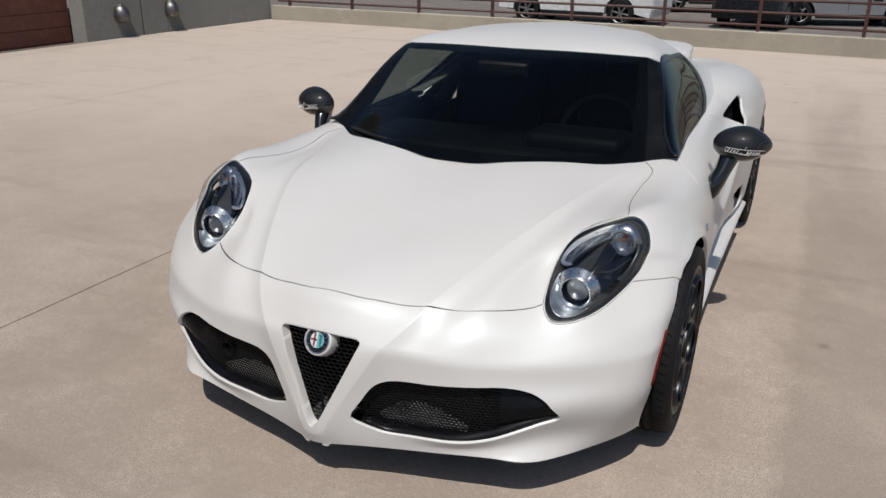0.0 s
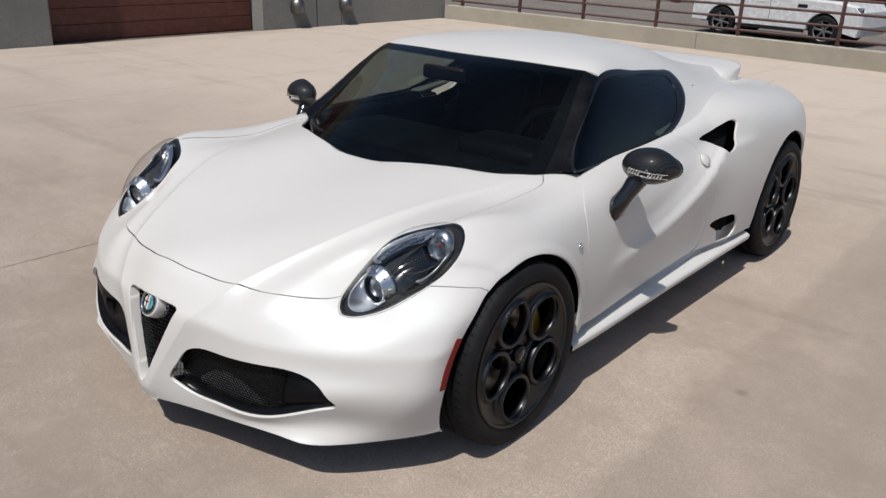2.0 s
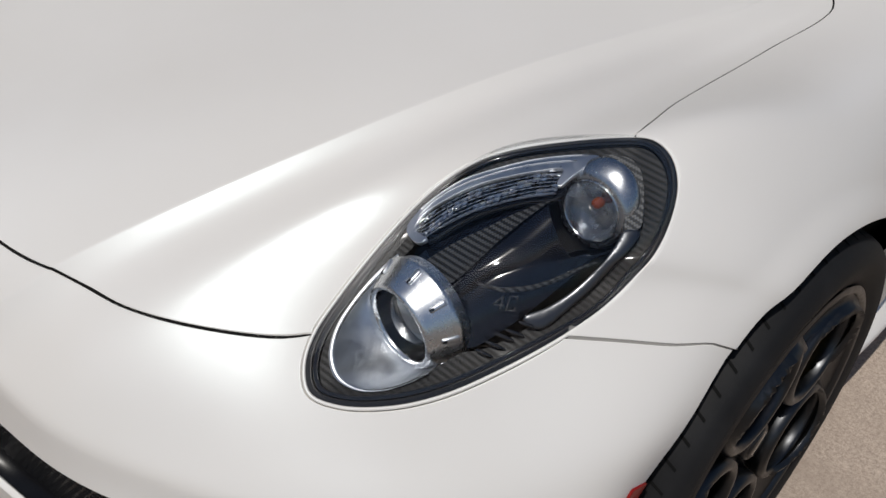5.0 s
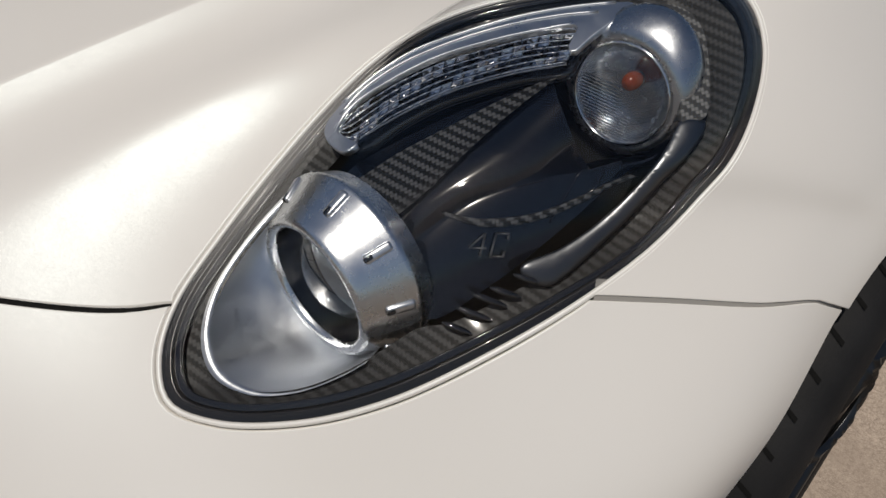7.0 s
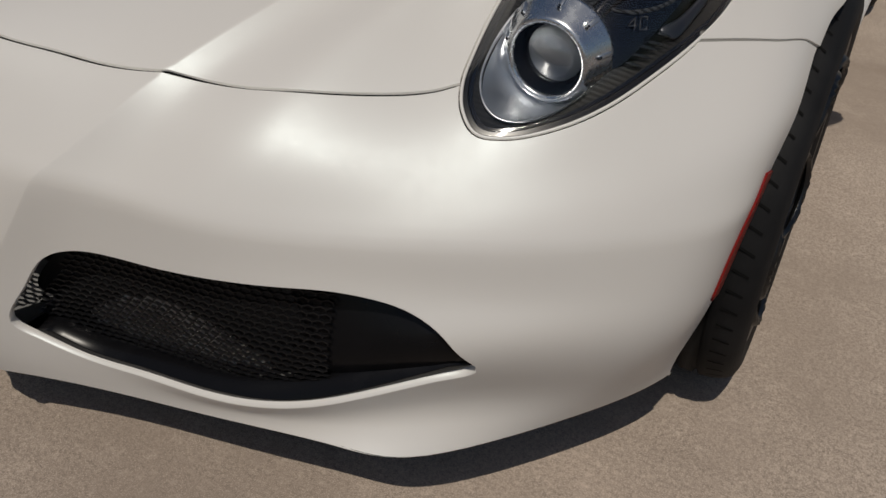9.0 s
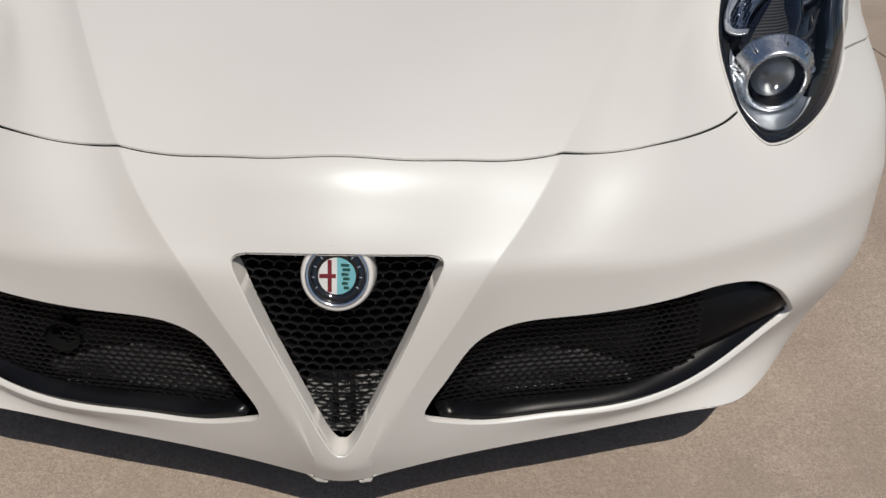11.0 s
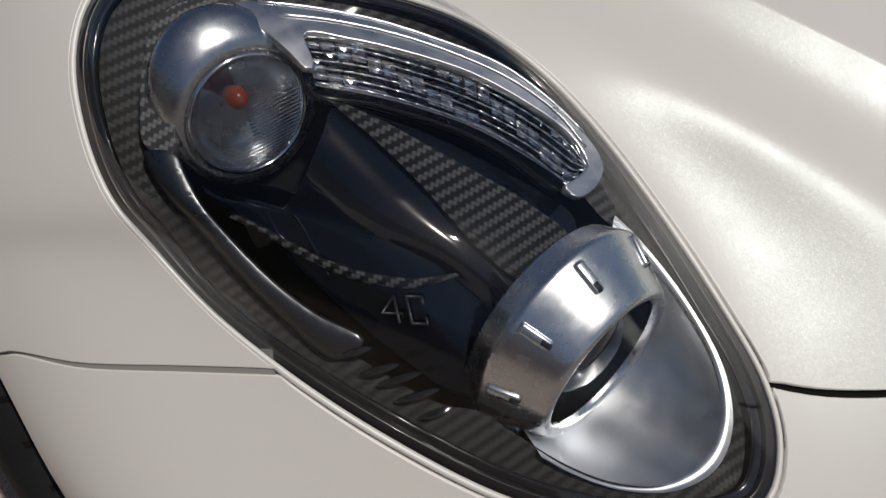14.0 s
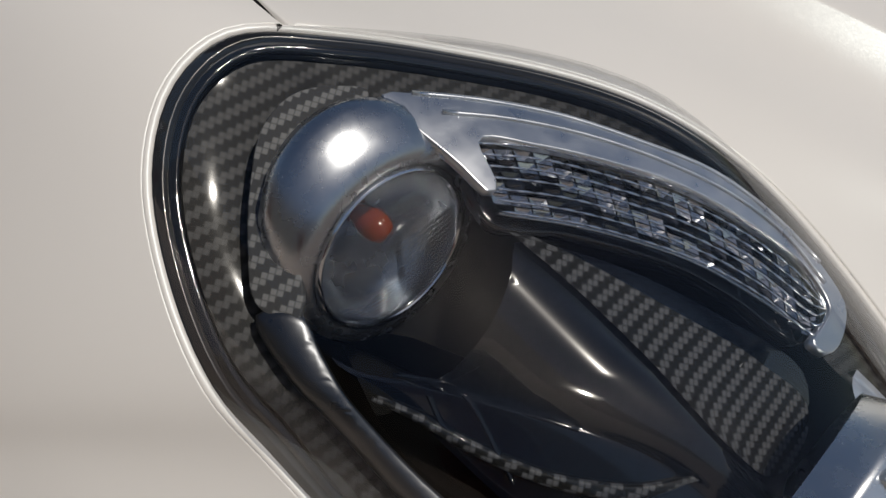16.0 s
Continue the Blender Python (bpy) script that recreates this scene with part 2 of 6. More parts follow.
GREYPLATE = plastic("grey_duct_plastic", (0.22, 0.22, 0.22), 0.6)
RIMLEATHER = plastic("smooth_rim_leather", (0.045, 0.045, 0.048), 0.36, 220.0, 0.1)
LEATHER = plastic("black_leather", (0.008, 0.008, 0.009), 0.5, 220.0, 0.3)

bsdf(LEATHER).inputs["Specular IOR Level"].default_value = 0.2


# ---- mesh helpers ----
def part(name, bm, mat, parent=None, label="", smooth=True):
    me = bpy.data.meshes.new(name)
    bm.to_mesh(me)
    bm.free()
    if smooth:
        for p in me.polygons:
            p.use_smooth = True
    for mm in mat if isinstance(mat, (list, tuple)) else (mat,):
        me.materials.append(mm)
    ob = new(name, me)
    if parent is not None:
        ob.parent = parent
    if label:
        tagged(ob, label)
    return ob


def mesh_part(name, verts, faces, mat, parent=None, label="", normals=None, smooth=True):
    me = bpy.data.meshes.new(name)
    me.from_pydata([tuple(map(float, v)) for v in verts], [], [tuple(map(int, f)) for f in faces])
    me.validate()
    me.materials.append(mat)
    if smooth:
        me.polygons.foreach_set("use_smooth", [True] * len(me.polygons))
    if normals is not None:
        me.normals_split_custom_set_from_vertices([tuple(map(float, n)) for n in normals])
    ob = new(name, me)
    if parent is not None:
        ob.parent = parent
    if label:
        tagged(ob, label)
    return ob


def empty(name, at=(0, 0, 0)):
    ob = new(name)
    ob.location = at
    return ob


def box_bm(size, at=(0, 0, 0), bevel=0.0, turn=None, segments=2):
    bm = bmesh.new()
    bmesh.ops.create_cube(bm, size=1)
    bmesh.ops.scale(bm, verts=bm.verts, vec=size)
    if bevel:
        bmesh.ops.bevel(bm, geom=bm.edges[:], offset=bevel, segments=segments, affect="EDGES", profile=0.6)
    if turn is not None:
        bmesh.ops.transform(bm, matrix=turn, verts=bm.verts)
    bmesh.ops.translate(bm, verts=bm.verts, vec=at)
    return bm


def lathe_bm(profile, steps=48, turn=None, closed=False):
    """profile: (radius, height) pairs turned about z."""
    bm = bmesh.new()
    rings = []
    for r, h in profile:
        rings.append([bm.verts.new((r * math.cos(2 * math.pi * i / steps), r * math.sin(2 * math.pi * i / steps), h)) for i in range(steps)])
    pairs = list(zip(rings, rings[1:]))
    if closed:
        pairs.append((rings[-1], rings[0]))
    for a, b in pairs:
        for i in range(steps):
            j = (i + 1) % steps
            bm.faces.new((a[i], a[j], b[j], b[i]))
    if turn is not None:
        bmesh.ops.transform(bm, matrix=turn, verts=bm.verts)
    return bm


def tube_bm(points, radius, sides=8, caps=True):
    """A round bar along points; radius is a number or one for each point."""
    pts = [Vector(p) for p in points]
    rad = radius if isinstance(radius, (list, tuple)) else [radius] * len(pts)
    bm = bmesh.new()
    rings = []
    up = Vector((0.02, 0.03, 1))
    for i, p in enumerate(pts):
        d = (pts[min(i + 1, len(pts) - 1)] - pts[max(i - 1, 0)]).normalized()
        a = d.cross(up)
        if a.length < 0.05:
            a = d.cross(Vector((1, 0, 0)))
        a.normalize()
        b = d.cross(a)
        rings.append([bm.verts.new(p + rad[i] * (math.cos(t) * a + math.sin(t) * b)) for t in (2 * math.pi * k / sides for k in range(sides))])
    for a, b in zip(rings, rings[1:]):
        for i in range(sides):
            j = (i + 1) % sides
            bm.faces.new((a[i], b[i], b[j], a[j]))
    if caps:
        bm.faces.new(rings[0][::-1])
        bm.faces.new(rings[-1])
    return bm


def spline(points, n=80, closed=False):
    """A smooth curve through points (centripetal Catmull-Rom), evenly spaced."""
    p = np.array(points, float)
    q = np.vstack([p[-1], p, p[0], p[1]]) if closed else np.vstack([2 * p[0] - p[1], p, 2 * p[-1] - p[-2]])
    out = []
    for i in range(1, len(q) - 2):
        a, b, c, d = q[i - 1], q[i], q[i + 1], q[i + 2]
        t0 = 0.0
        t1 = t0 + max(np.linalg.norm(b - a), 1e-6) ** 0.5
        t2 = t1 + max(np.linalg.norm(c - b), 1e-6) ** 0.5
        t3 = t2 + max(np.linalg.norm(d - c), 1e-6) ** 0.5
        t = np.linspace(t1, t2, 24, endpoint=False)[:, None]
        A1 = (t1 - t) / (t1 - t0) * a + (t - t0) / (t1 - t0) * b
        A2 = (t2 - t) / (t2 - t1) * b + (t - t1) / (t2 - t1) * c
        A3 = (t3 - t) / (t3 - t2) * c + (t - t2) / (t3 - t2) * d
        B1 = (t2 - t) / (t2 - t0) * A1 + (t - t0) / (t2 - t0) * A2
        B2 = (t3 - t) / (t3 - t1) * A2 + (t - t1) / (t3 - t1) * A3
        out.append((t2 - t) / (t2 - t1) * B1 + (t - t1) / (t2 - t1) * B2)
    out.append(q[-2][None] if not closed else p[0][None])
    o = np.vstack(out)
    s = np.r_[0, np.cumsum(np.linalg.norm(np.diff(o, axis=0), axis=1))]
    t = np.linspace(0, s[-1], n + 1 if closed else n)
    r = np.stack([np.interp(t, s, o[:, k]) for k in range(o.shape[1])], 1)
    return r[:-1] if closed else r


def spline_weights(knots, at):
    """Rows of weights of the natural cubic spline through values at knots."""
    k, n = np.asarray(knots, float), len(knots)
    if n == 2:
        f = ((at - k[0]) / (k[1] - k[0]))[:, None]
        return np.hstack([1 - f, f])
    h = np.diff(k)
    A, R = np.eye(n), np.zeros((n, n))
    for i in range(1, n - 1):
        A[i, i - 1:i + 2] = h[i - 1] / 6, (h[i - 1] + h[i]) / 3, h[i] / 6
        R[i, i - 1:i + 2] = 1 / h[i - 1], -1 / h[i - 1] - 1 / h[i], 1 / h[i]
    M = np.linalg.solve(A, R)
    i = np.clip(np.searchsorted(k, at) - 1, 0, n - 2)
    d = h[i]
    a, b = (k[i + 1] - at) / d, (at - k[i]) / d
    W = np.zeros((len(at), n))
    r = np.arange(len(at))
    W[r, i] += a
    W[r, i + 1] += b
    return W + ((a ** 3 - a) * d * d / 6)[:, None] * M[i] + ((b ** 3 - b) * d * d / 6)[:, None] * M[i + 1]


class Loft:
    """A smooth skin through cross sections of a half body, mirrored about x = 0.
    crease: (column, start, end) keeps a sharp line along that column between two rows."""

    def __init__(self, sections, crease=None):
        half = np.array(sections, float)
        self.P = np.concatenate([half[:, :0:-1] * (-1, 1, 1), half], axis=1)
        n = half.shape[1]
        du = np.linalg.norm(np.diff(half, axis=1), axis=2).mean(0)
        u = np.r_[0, np.cumsum(du)]
        self.u = np.r_[-u[:0:-1], u]
        dv = np.linalg.norm(np.diff(half, axis=0), axis=2).mean(1)
        self.v = np.r_[0, np.cumsum(dv)]
        self.crease = crease
        self.n = n

    def weights_u(self, u):
        return spline_weights(self.u, u)

    def weights_u_creased(self, u, c):
        m, k = self.n - 1, self.crease[0]
        W = np.zeros((len(u), len(self.u)))
        for a, b in ((0, m - k), (m - k, m + k), (m + k, len(self.u) - 1)):
            s = (u >= self.u[a]) & (u <= self.u[b]) if a else (u <= self.u[b])
            if b == len(self.u) - 1:
                s = u >= self.u[a]
            if s.any():
                W[s] = 0
                W[np.ix_(s, range(a, b + 1))] = spline_weights(self.u[a:b + 1], u[s])
        return W

    def at(self, u, v):
        u, v = np.asarray(u, float), np.asarray(v, float)
        Wv = spline_weights(self.v, v)
        Wu = self.weights_u(u)
        if self.crease:
            k, r0, r1, r2, r3 = self.crease
            w = np.interp(v, [self.v[r0], self.v[r1], self.v[r2], self.v[r3]], [0, 1, 1, 0])
            w = (w * w * (3 - 2 * w))[:, None]
            Wu = Wu * (1 - w) + self.weights_u_creased(u, k) * w
        return np.einsum("ni,ijk,nj->nk", Wv, self.P, Wu)

    def tangents(self, u, v, e=1e-4):
        p = self.at(u, v)
        du = (self.at(u + e, v) - self.at(u - e, v)) / (2 * e)
        dv = (self.at(u, v + e) - self.at(u, v - e)) / (2 * e)
        n = np.cross(du, dv)
        n /= np.maximum(np.linalg.norm(n, axis=1), 1e-9)[:, None]
        return p, du, dv, n

    def find(self, pts, span=None):
        """The parameters of the points of the skin nearest to pts."""
        pts = np.asarray(pts, float)
        gu = np.linspace(self.u[0], self.u[-1], 161)
        gv = np.linspace(self.v[0], self.v[-1], 161)
        U, V = np.meshgrid(gu, gv)
        G = self.at(U.ravel(), V.ravel())
        best = np.array([((G - q) ** 2).sum(1).argmin() for q in pts])
        u, v = U.ravel()[best], V.ravel()[best]
        for _ in range(12):
            p, du, dv, _n = self.tangents(u, v)
            r = pts - p
            a, b, c = (du * du).sum(1), (du * dv).sum(1), (dv * dv).sum(1)
            x, y = (r * du).sum(1), (r * dv).sum(1)
            det = a * c - b * b + 1e-12
            su, sv = (c * x - b * y) / det, (a * y - b * x) / det
            m = np.maximum(1, np.hypot(su, sv) / 0.05)
            u = np.clip(u + su / m, self.u[0], self.u[-1])
            v = np.clip(v + sv / m, self.v[0], self.v[-1])
        return np.stack([u, v], 1)


def find_side(skin, ys, zs, first):
    """The parameters of the flank's points with these y and z; first: the innermost column searched."""
    return find_on(skin, ys, zs, 1, 2, skin.u[skin.n - 1 + first], skin.u[-1], skin.v[0], skin.v[-1])


def find_on(skin, p0, p1, i0, i1, lo, hi, va, vb):
    """The parameters of the skin's points whose coordinates i0 and i1 are p0 and p1."""
    U, V = np.meshgrid(np.linspace(lo, hi, 90), np.linspace(va, vb, 400))
    G = skin.at(U.ravel(), V.ravel())[:, [i0, i1]]
    t = np.stack([p0, p1], 1)
    best = np.array([((G - q) ** 2).sum(1).argmin() for q in t])
    u, v = U.ravel()[best], V.ravel()[best]
    for _ in range(15):
        p, du, dv, _n = skin.tangents(u, v)
        r = t - p[:, [i0, i1]]
        det = du[:, i0] * dv[:, i1] - du[:, i1] * dv[:, i0]
        det = np.where(np.abs(det) < 1e-4, 1e-4, det)
        su = (r[:, 0] * dv[:, i1] - r[:, 1] * dv[:, i0]) / det
        sv = (r[:, 1] * du[:, i0] - r[:, 0] * du[:, i1]) / det
        m = np.maximum(1, np.hypot(su, sv) / 0.02)
        u = np.clip(u + su / m, lo, hi)
        v = np.clip(v + sv / m, va, vb)
    return np.stack([u, v], 1)


def inside(poly, pts):
    x, y = pts[:, 0], pts[:, 1]
    r = np.zeros(len(pts), bool)
    a, b = poly, np.roll(poly, -1, 0)
    for (x0, y0), (x1, y1) in zip(a, b):
        if y0 != y1:
            r ^= ((y0 > y) != (y1 > y)) & (x < (x1 - x0) * (y - y0) / (y1 - y0) + x0)
    return r


def thin_out(loop, least):
    keep = [loop[0]]
    for q in loop[1:]:
        if np.linalg.norm(q - keep[-1]) > least:
            keep.append(q)
    if np.linalg.norm(keep[-1] - keep[0]) < least:
        keep.pop()
    return np.array(keep)


from mathutils.geometry import delaunay_2d_cdt


def panel(name, skin, loops, mat, parent, label="", step=0.014, gap=0.002, lift=0.0, rim=0.012, roll=0.0008, lines=()):
    """A sheet of the skin inside loops[0] and outside the other loops (loops in the skin's parameters), with turned-in edges."""
    loops = [thin_out(np.asarray(l, float), 0.0015) for l in loops]
    for i, l in enumerate(loops):
        area = 0.5 * np.sum(l[:, 0] * np.roll(l[:, 1], -1) - l[:, 1] * np.roll(l[:, 0], -1))
        if (area > 0) != (i == 0):
            l = l[::-1]
        t = np.roll(l, -1, 0) - np.roll(l, 1, 0)
        t /= np.maximum(np.linalg.norm(t, axis=1), 1e-9)[:, None]
        l = l + gap * np.stack([-t[:, 1], t[:, 0]], 1)
        loops[i] = l
    lo, hi = loops[0].min(0), loops[0].max(0)
    nu, nv = max(3, int((hi[0] - lo[0]) / step)), max(3, int((hi[1] - lo[1]) / step))
    U, V = np.meshgrid(np.linspace(lo[0], hi[0], nu), np.linspace(lo[1], hi[1], nv))
    U = U + (np.arange(nv) % 2)[:, None] * (hi[0] - lo[0]) / nu * 0.5
    g = np.stack([U.ravel(), V.ravel()], 1)
    ok = inside(loops[0], g)
    for l in loops[1:]:
        ok &= ~inside(l, g)
    g = g[ok]
    edge = np.vstack(loops)
    for i in range(0, len(g), 4000):
        d = np.full(len(g[i:i + 4000]), 9.0)
        for j in range(0, len(edge), 400):
            d = np.minimum(d, np.linalg.norm(g[i:i + 4000, None] - edge[None, j:j + 400], axis=2).min(1))
        if i == 0:
            dist = d
        else:
            dist = np.r_[dist, d]
    g = g[dist > step * 0.45]
    extra = []
    for line in lines:
        line = np.asarray(line, float)
        k = inside(loops[0], line)
        for l in loops[1:]:
            k &= ~inside(l, line)
        d = np.linalg.norm(line[:, None] - edge[None], axis=2).min(1)
        line = line[k & (d > step * 0.4)]
        if len(line):
            g = g[np.linalg.norm(g[:, None] - line[None], axis=2).min(1) > step * 0.6]
            extra.append(line)
    verts = [Vector(q) for q in np.vstack([edge, *extra, g])]
    edges, start = [], 0
    for l in loops:
        edges += [(start + i, start + (i + 1) % len(l)) for i in range(len(l))]
        start += len(l)
    for line in extra:
        edges += [(start + i, start + i + 1) for i in range(len(line) - 1) if np.linalg.norm(line[i + 1] - line[i]) < step]
        start += len(line)
    vo, eo, fo, ov, _, _ = delaunay_2d_cdt(verts, edges, [], 0, 1e-7)
    uv = np.array([tuple(q) for q in vo])
    tri = np.array([(f[0], f[k], f[k + 1]) for f in fo for k in range(1, len(f) - 1)])
    mid = uv[tri].mean(1)
    ok = inside(loops[0], mid)
    for l in loops[1:]:
        ok &= ~inside(l, mid)
    tri = tri[ok]
    p, du, dv, n = skin.tangents(uv[:, 0], uv[:, 1])
    bent = callable(lift)
    p = p + (lift(uv)[:, None] if bent else lift) * n
    shaped = bent and mat is PAINT
    if shaped:
        def lifted(q):
            a, _, _, b = skin.tangents(q[:, 0], q[:, 1])
            return a + lift(q)[:, None] * b

        e = 4e-4
        n = np.cross(lifted(uv + (e, 0)) - lifted(uv - (e, 0)), lifted(uv + (0, e)) - lifted(uv - (0, e)))
        n /= np.maximum(np.linalg.norm(n, axis=1), 1e-12)[:, None]
    verts, norms, faces = [p], [n], [tri]
    back = {}
    for new_i, olds in enumerate(ov):
        for o in olds:
            back[o] = new_i
    base, start = len(p), 0
    if rim:
        for l in loops:
            ids = np.array([back[start + i] for i in range(len(l))])
            start += len(l)
            t = np.roll(p[ids], -1, 0) - np.roll(p[ids], 1, 0)
            t /= np.maximum(np.linalg.norm(t, axis=1), 1e-9)[:, None]
            m = sum(np.roll(n[ids], k, 0) for k in (-4, -3, -2, 2, 3, 4))
            m /= np.maximum(np.linalg.norm(m, axis=1), 1e-9)[:, None]
            n[ids] = np.where((n[ids] * m).sum(1)[:, None] < .7, m, n[ids])
            out = np.cross(t, n[ids])
            r1 = p[ids] + out * roll - n[ids] * roll
            r2 = p[ids] + out * roll - n[ids] * rim
            n1 = out * 0.8 + n[ids] * 0.6
            k = len(ids)
            verts += [r1, r2, r2]
            norms += [n1, out, out]
            a = np.arange(k)
            b = (a + 1) % k
            for x, y in ((ids, base + np.arange(k)), (base + np.arange(k), base + k + np.arange(k))):
                faces.append(np.stack([x[a], y[a], y[b]], 1))
                faces.append(np.stack([x[a], y[b], x[b]], 1))
            verts.pop()
            norms.pop()
            base += 2 * k
    ob = mesh_part(name, np.vstack(verts), np.vstack(faces), mat, parent, label, None if bent and not shaped else np.vstack(norms))
    flat = np.zeros((len(ob.data.vertices), 2))
    flat[:len(uv)] = uv
    corner = np.empty(len(ob.data.loops), int)
    ob.data.loops.foreach_get("vertex_index", corner)
    ob.data.uv_layers.new(name="skin").data.foreach_set("uv", flat[corner].ravel())
    return ob


# ---- the car's skin: cross sections from the chin up over the nose and back along the body ----
# columns: centre, hood crease, hood side, lamp inner edge, lamp crown, shoulder, flank, lower edge
chin = [(0, -.842, .140), (.055, -.828, .139), (.36, -.755, .152), (.53, -.722, .158), (.622, -.688, .148), (.742, -.542, .148), (.836, -.398, .150), (.876, -.25, .15)]
hollow = [(0, -.850, .163), (.055, -.836, .168), (.36, -.757, .178), (.53, -.705, .197), (.645, -.632, .208), (.774, -.524, .203), (.852, -.398, .20), (.880, -.24, .20)]
lip = [(0, -.856, .185), (.058, -.841, .20), (.36, -.768, .205), (.53, -.725, .238), (.66, -.645, .275), (.806, -.522, .262), (.869, -.405, .26), (.886, -.24, .25)]
intake = [(0, -.840, .33), (.112, -.823, .33), (.37, -.758, .375), (.53, -.703, .384), (.690, -.618, .38), (.841, -.500, .375), (.889, -.400, .37), (.899, -.24, .37)]
bulge = [(0, -.806, .462), (.192, -.789, .463), (.39, -.743, .453), (.555, -.672, .448), (.718, -.580, .451), (.864, -.454, .456), (.900, -.365, .464), (.909, -.215, .455)]
brow = [(0, -.765, .535), (.251, -.729, .525), (.42, -.685, .521), (.57, -.604, .513), (.709, -.531, .512), (.851, -.408, .538), (.906, -.305, .551), (.920, -.17, .50)]
seam = [(0, -.718, .583), (.291, -.667, .573), (.44, -.617, .569), (.578, -.512, .574), (.69, -.458, .615), (.797, -.357, .627), (.885, -.25, .622), (.921, -.15, .54)]
lamp = [(0, -.46, .655), (.388, -.46, .661), (.490, -.44, .649), (.571, -.385, .655), (.705, -.345, .695), (.819, -.265, .692), (.905, -.16, .645), (.924, -.05, .50)]
lamp_top = [(0, -.20, .717), (.490, -.20, .736), (.578, -.215, .730), (.652, -.235, .739), (.745, -.19, .766), (.83, -.12, .742), (.912, -.04, .660), (.925, .05, .50)]
axle = [(0, .13, .775), (.560, .10, .763), (.625, .10, .746), (.672, .09, .742), (.765, .09, .757), (.86, .12, .728), (.916, .17, .63), (.918, .22, .42)]
cowl = [(0, .40, .800), (.590, .40, .786), (.650, .41, .779), (.70, .42, .778), (.785, .43, .765), (.878, .44, .690), (.912, .44, .48), (.885, .42, .20)]
door_fore = [(0, .70, .80), (.44, .70, .80), (.60, .70, .80), (.728, .70, .805), (.80, .70, .778), (.868, .70, .69), (.898, .70, .495), (.866, .70, .20)]
door_mid = [(0, 1.05, .80), (.44, 1.05, .80), (.60, 1.05, .80), (.728, 1.05, .812), (.785, 1.05, .79), (.838, 1.05, .70), (.890, 1.05, .545), (.850, 1.05, .20)]
door_aft = [(0, 1.45, .80), (.44, 1.45, .82), (.60, 1.45, .84), (.720, 1.45, .848), (.782, 1.45, .815), (.822, 1.45, .755), (.890, 1.45, .640), (.862, 1.45, .21)]
scoop = [(0, 1.80, .86), (.40, 1.80, .88), (.58, 1.80, .90), (.70, 1.80, .905), (.815, 1.80, .862), (.880, 1.80, .76), (.918, 1.82, .58), (.895, 1.80, .21)]
haunch = [(0, 2.25, .90), (.40, 2.25, .91), (.58, 2.25, .905), (.72, 2.25, .900), (.84, 2.25, .850), (.915, 2.25, .72), (.928, 2.25, .52), (.90, 2.25, .25)]
tail = [(0, 2.72, .86), (.36, 2.72, .855), (.55, 2.72, .870), (.70, 2.70, .858), (.82, 2.68, .805), (.89, 2.66, .69), (.90, 2.68, .50), (.87, 2.70, .25)]
back = [(0, 3.05, .82), (.34, 3.04, .81), (.50, 3.01, .80), (.63, 2.97, .775), (.74, 2.92, .72), (.80, 2.88, .63), (.80, 2.90, .45), (.77, 2.92, .28)]
rear_face = [(0, 3.12, .70), (.34, 3.10, .70), (.50, 3.06, .68), (.62, 3.01, .65), (.70, 2.97, .60), (.74, 2.95, .52), (.755, 2.95, .40), (.75, 2.95, .28)]
rear_low = [(0, 3.06, .28), (.34, 3.05, .28), (.50, 3.02, .27), (.60, 2.99, .27), (.66, 2.96, .26), (.69, 2.94, .26), (.71, 2.93, .25), (.72, 2.92, .24)]


def with_valleys(row, inner, outer, way):
    """The section with a shallow valley on either side of the hood crease."""
    p = np.array(row, float)
    k = np.r_[0, np.cumsum(np.linalg.norm(np.diff(p, axis=0), axis=1))]
    full = np.vstack([p[:0:-1] * (-1, 1, 1), p])
    knots = np.r_[-k[:0:-1], k]
    a = (spline_weights(knots, np.array([k[1] * 0.70, k[1] + (k[2] - k[1]) * 0.24])) @ full)
    w = Vector(way).normalized()
    return [p[0], a[0] + inner * np.array(w), p[1], a[1] + outer * np.array(w), *p[2:]]


VALLEYS = [(0, 0, (0, 1, 0)), (0, .002, (0, 1, 0)), (0, .005, (0, 1, 0)), (0, .011, (0, 1, 0)), (.001, .010, (0, 1, 0)), (.002, .009, (0, 1, -.2)), (.003, .008, (0, 1, -.5)), (.004, .008, (0, 1, -.8)), (.005, .009, (0, .5, -1)), (.004, .009, (0, 0, -1)), (.003, .007, (0, 0, -1)), (.001, .003, (0, 0, -1))]


def between(a, b, f):
    """A section on the straight way from a to b: two of them flank the bumper's ridge and tighten it."""
    return [tuple(p + (q - p) * f for p, q in zip(u, w)) for u, w in zip(a, b)]


bulge_low, bulge_up = between(intake, bulge, .74), between(bulge, brow, .24)
for row, lift in ((bulge_low, .004), (bulge_up, .004)):
    row[2:] = [(q[0], q[1] - .0022, q[2]) for q in row[2:]]
    row[0] = (0, row[0][1] - lift, row[0][2])
    row[1] = (row[1][0], row[1][1] - lift * .5, row[1][2])
ROWS = [chin, hollow, lip, intake, bulge_low, bulge, bulge_up, brow, seam, lamp, lamp_top, axle, cowl, door_fore, door_mid, door_aft, scoop, haunch, tail, back, rear_face, rear_low]
SKIN = Loft([with_valleys(r, *(VALLEYS[i] if i < len(VALLEYS) else (0, 0, (0, 0, -1)))) for i, r in enumerate(ROWS)], (2, 1, 3, 10, 12))

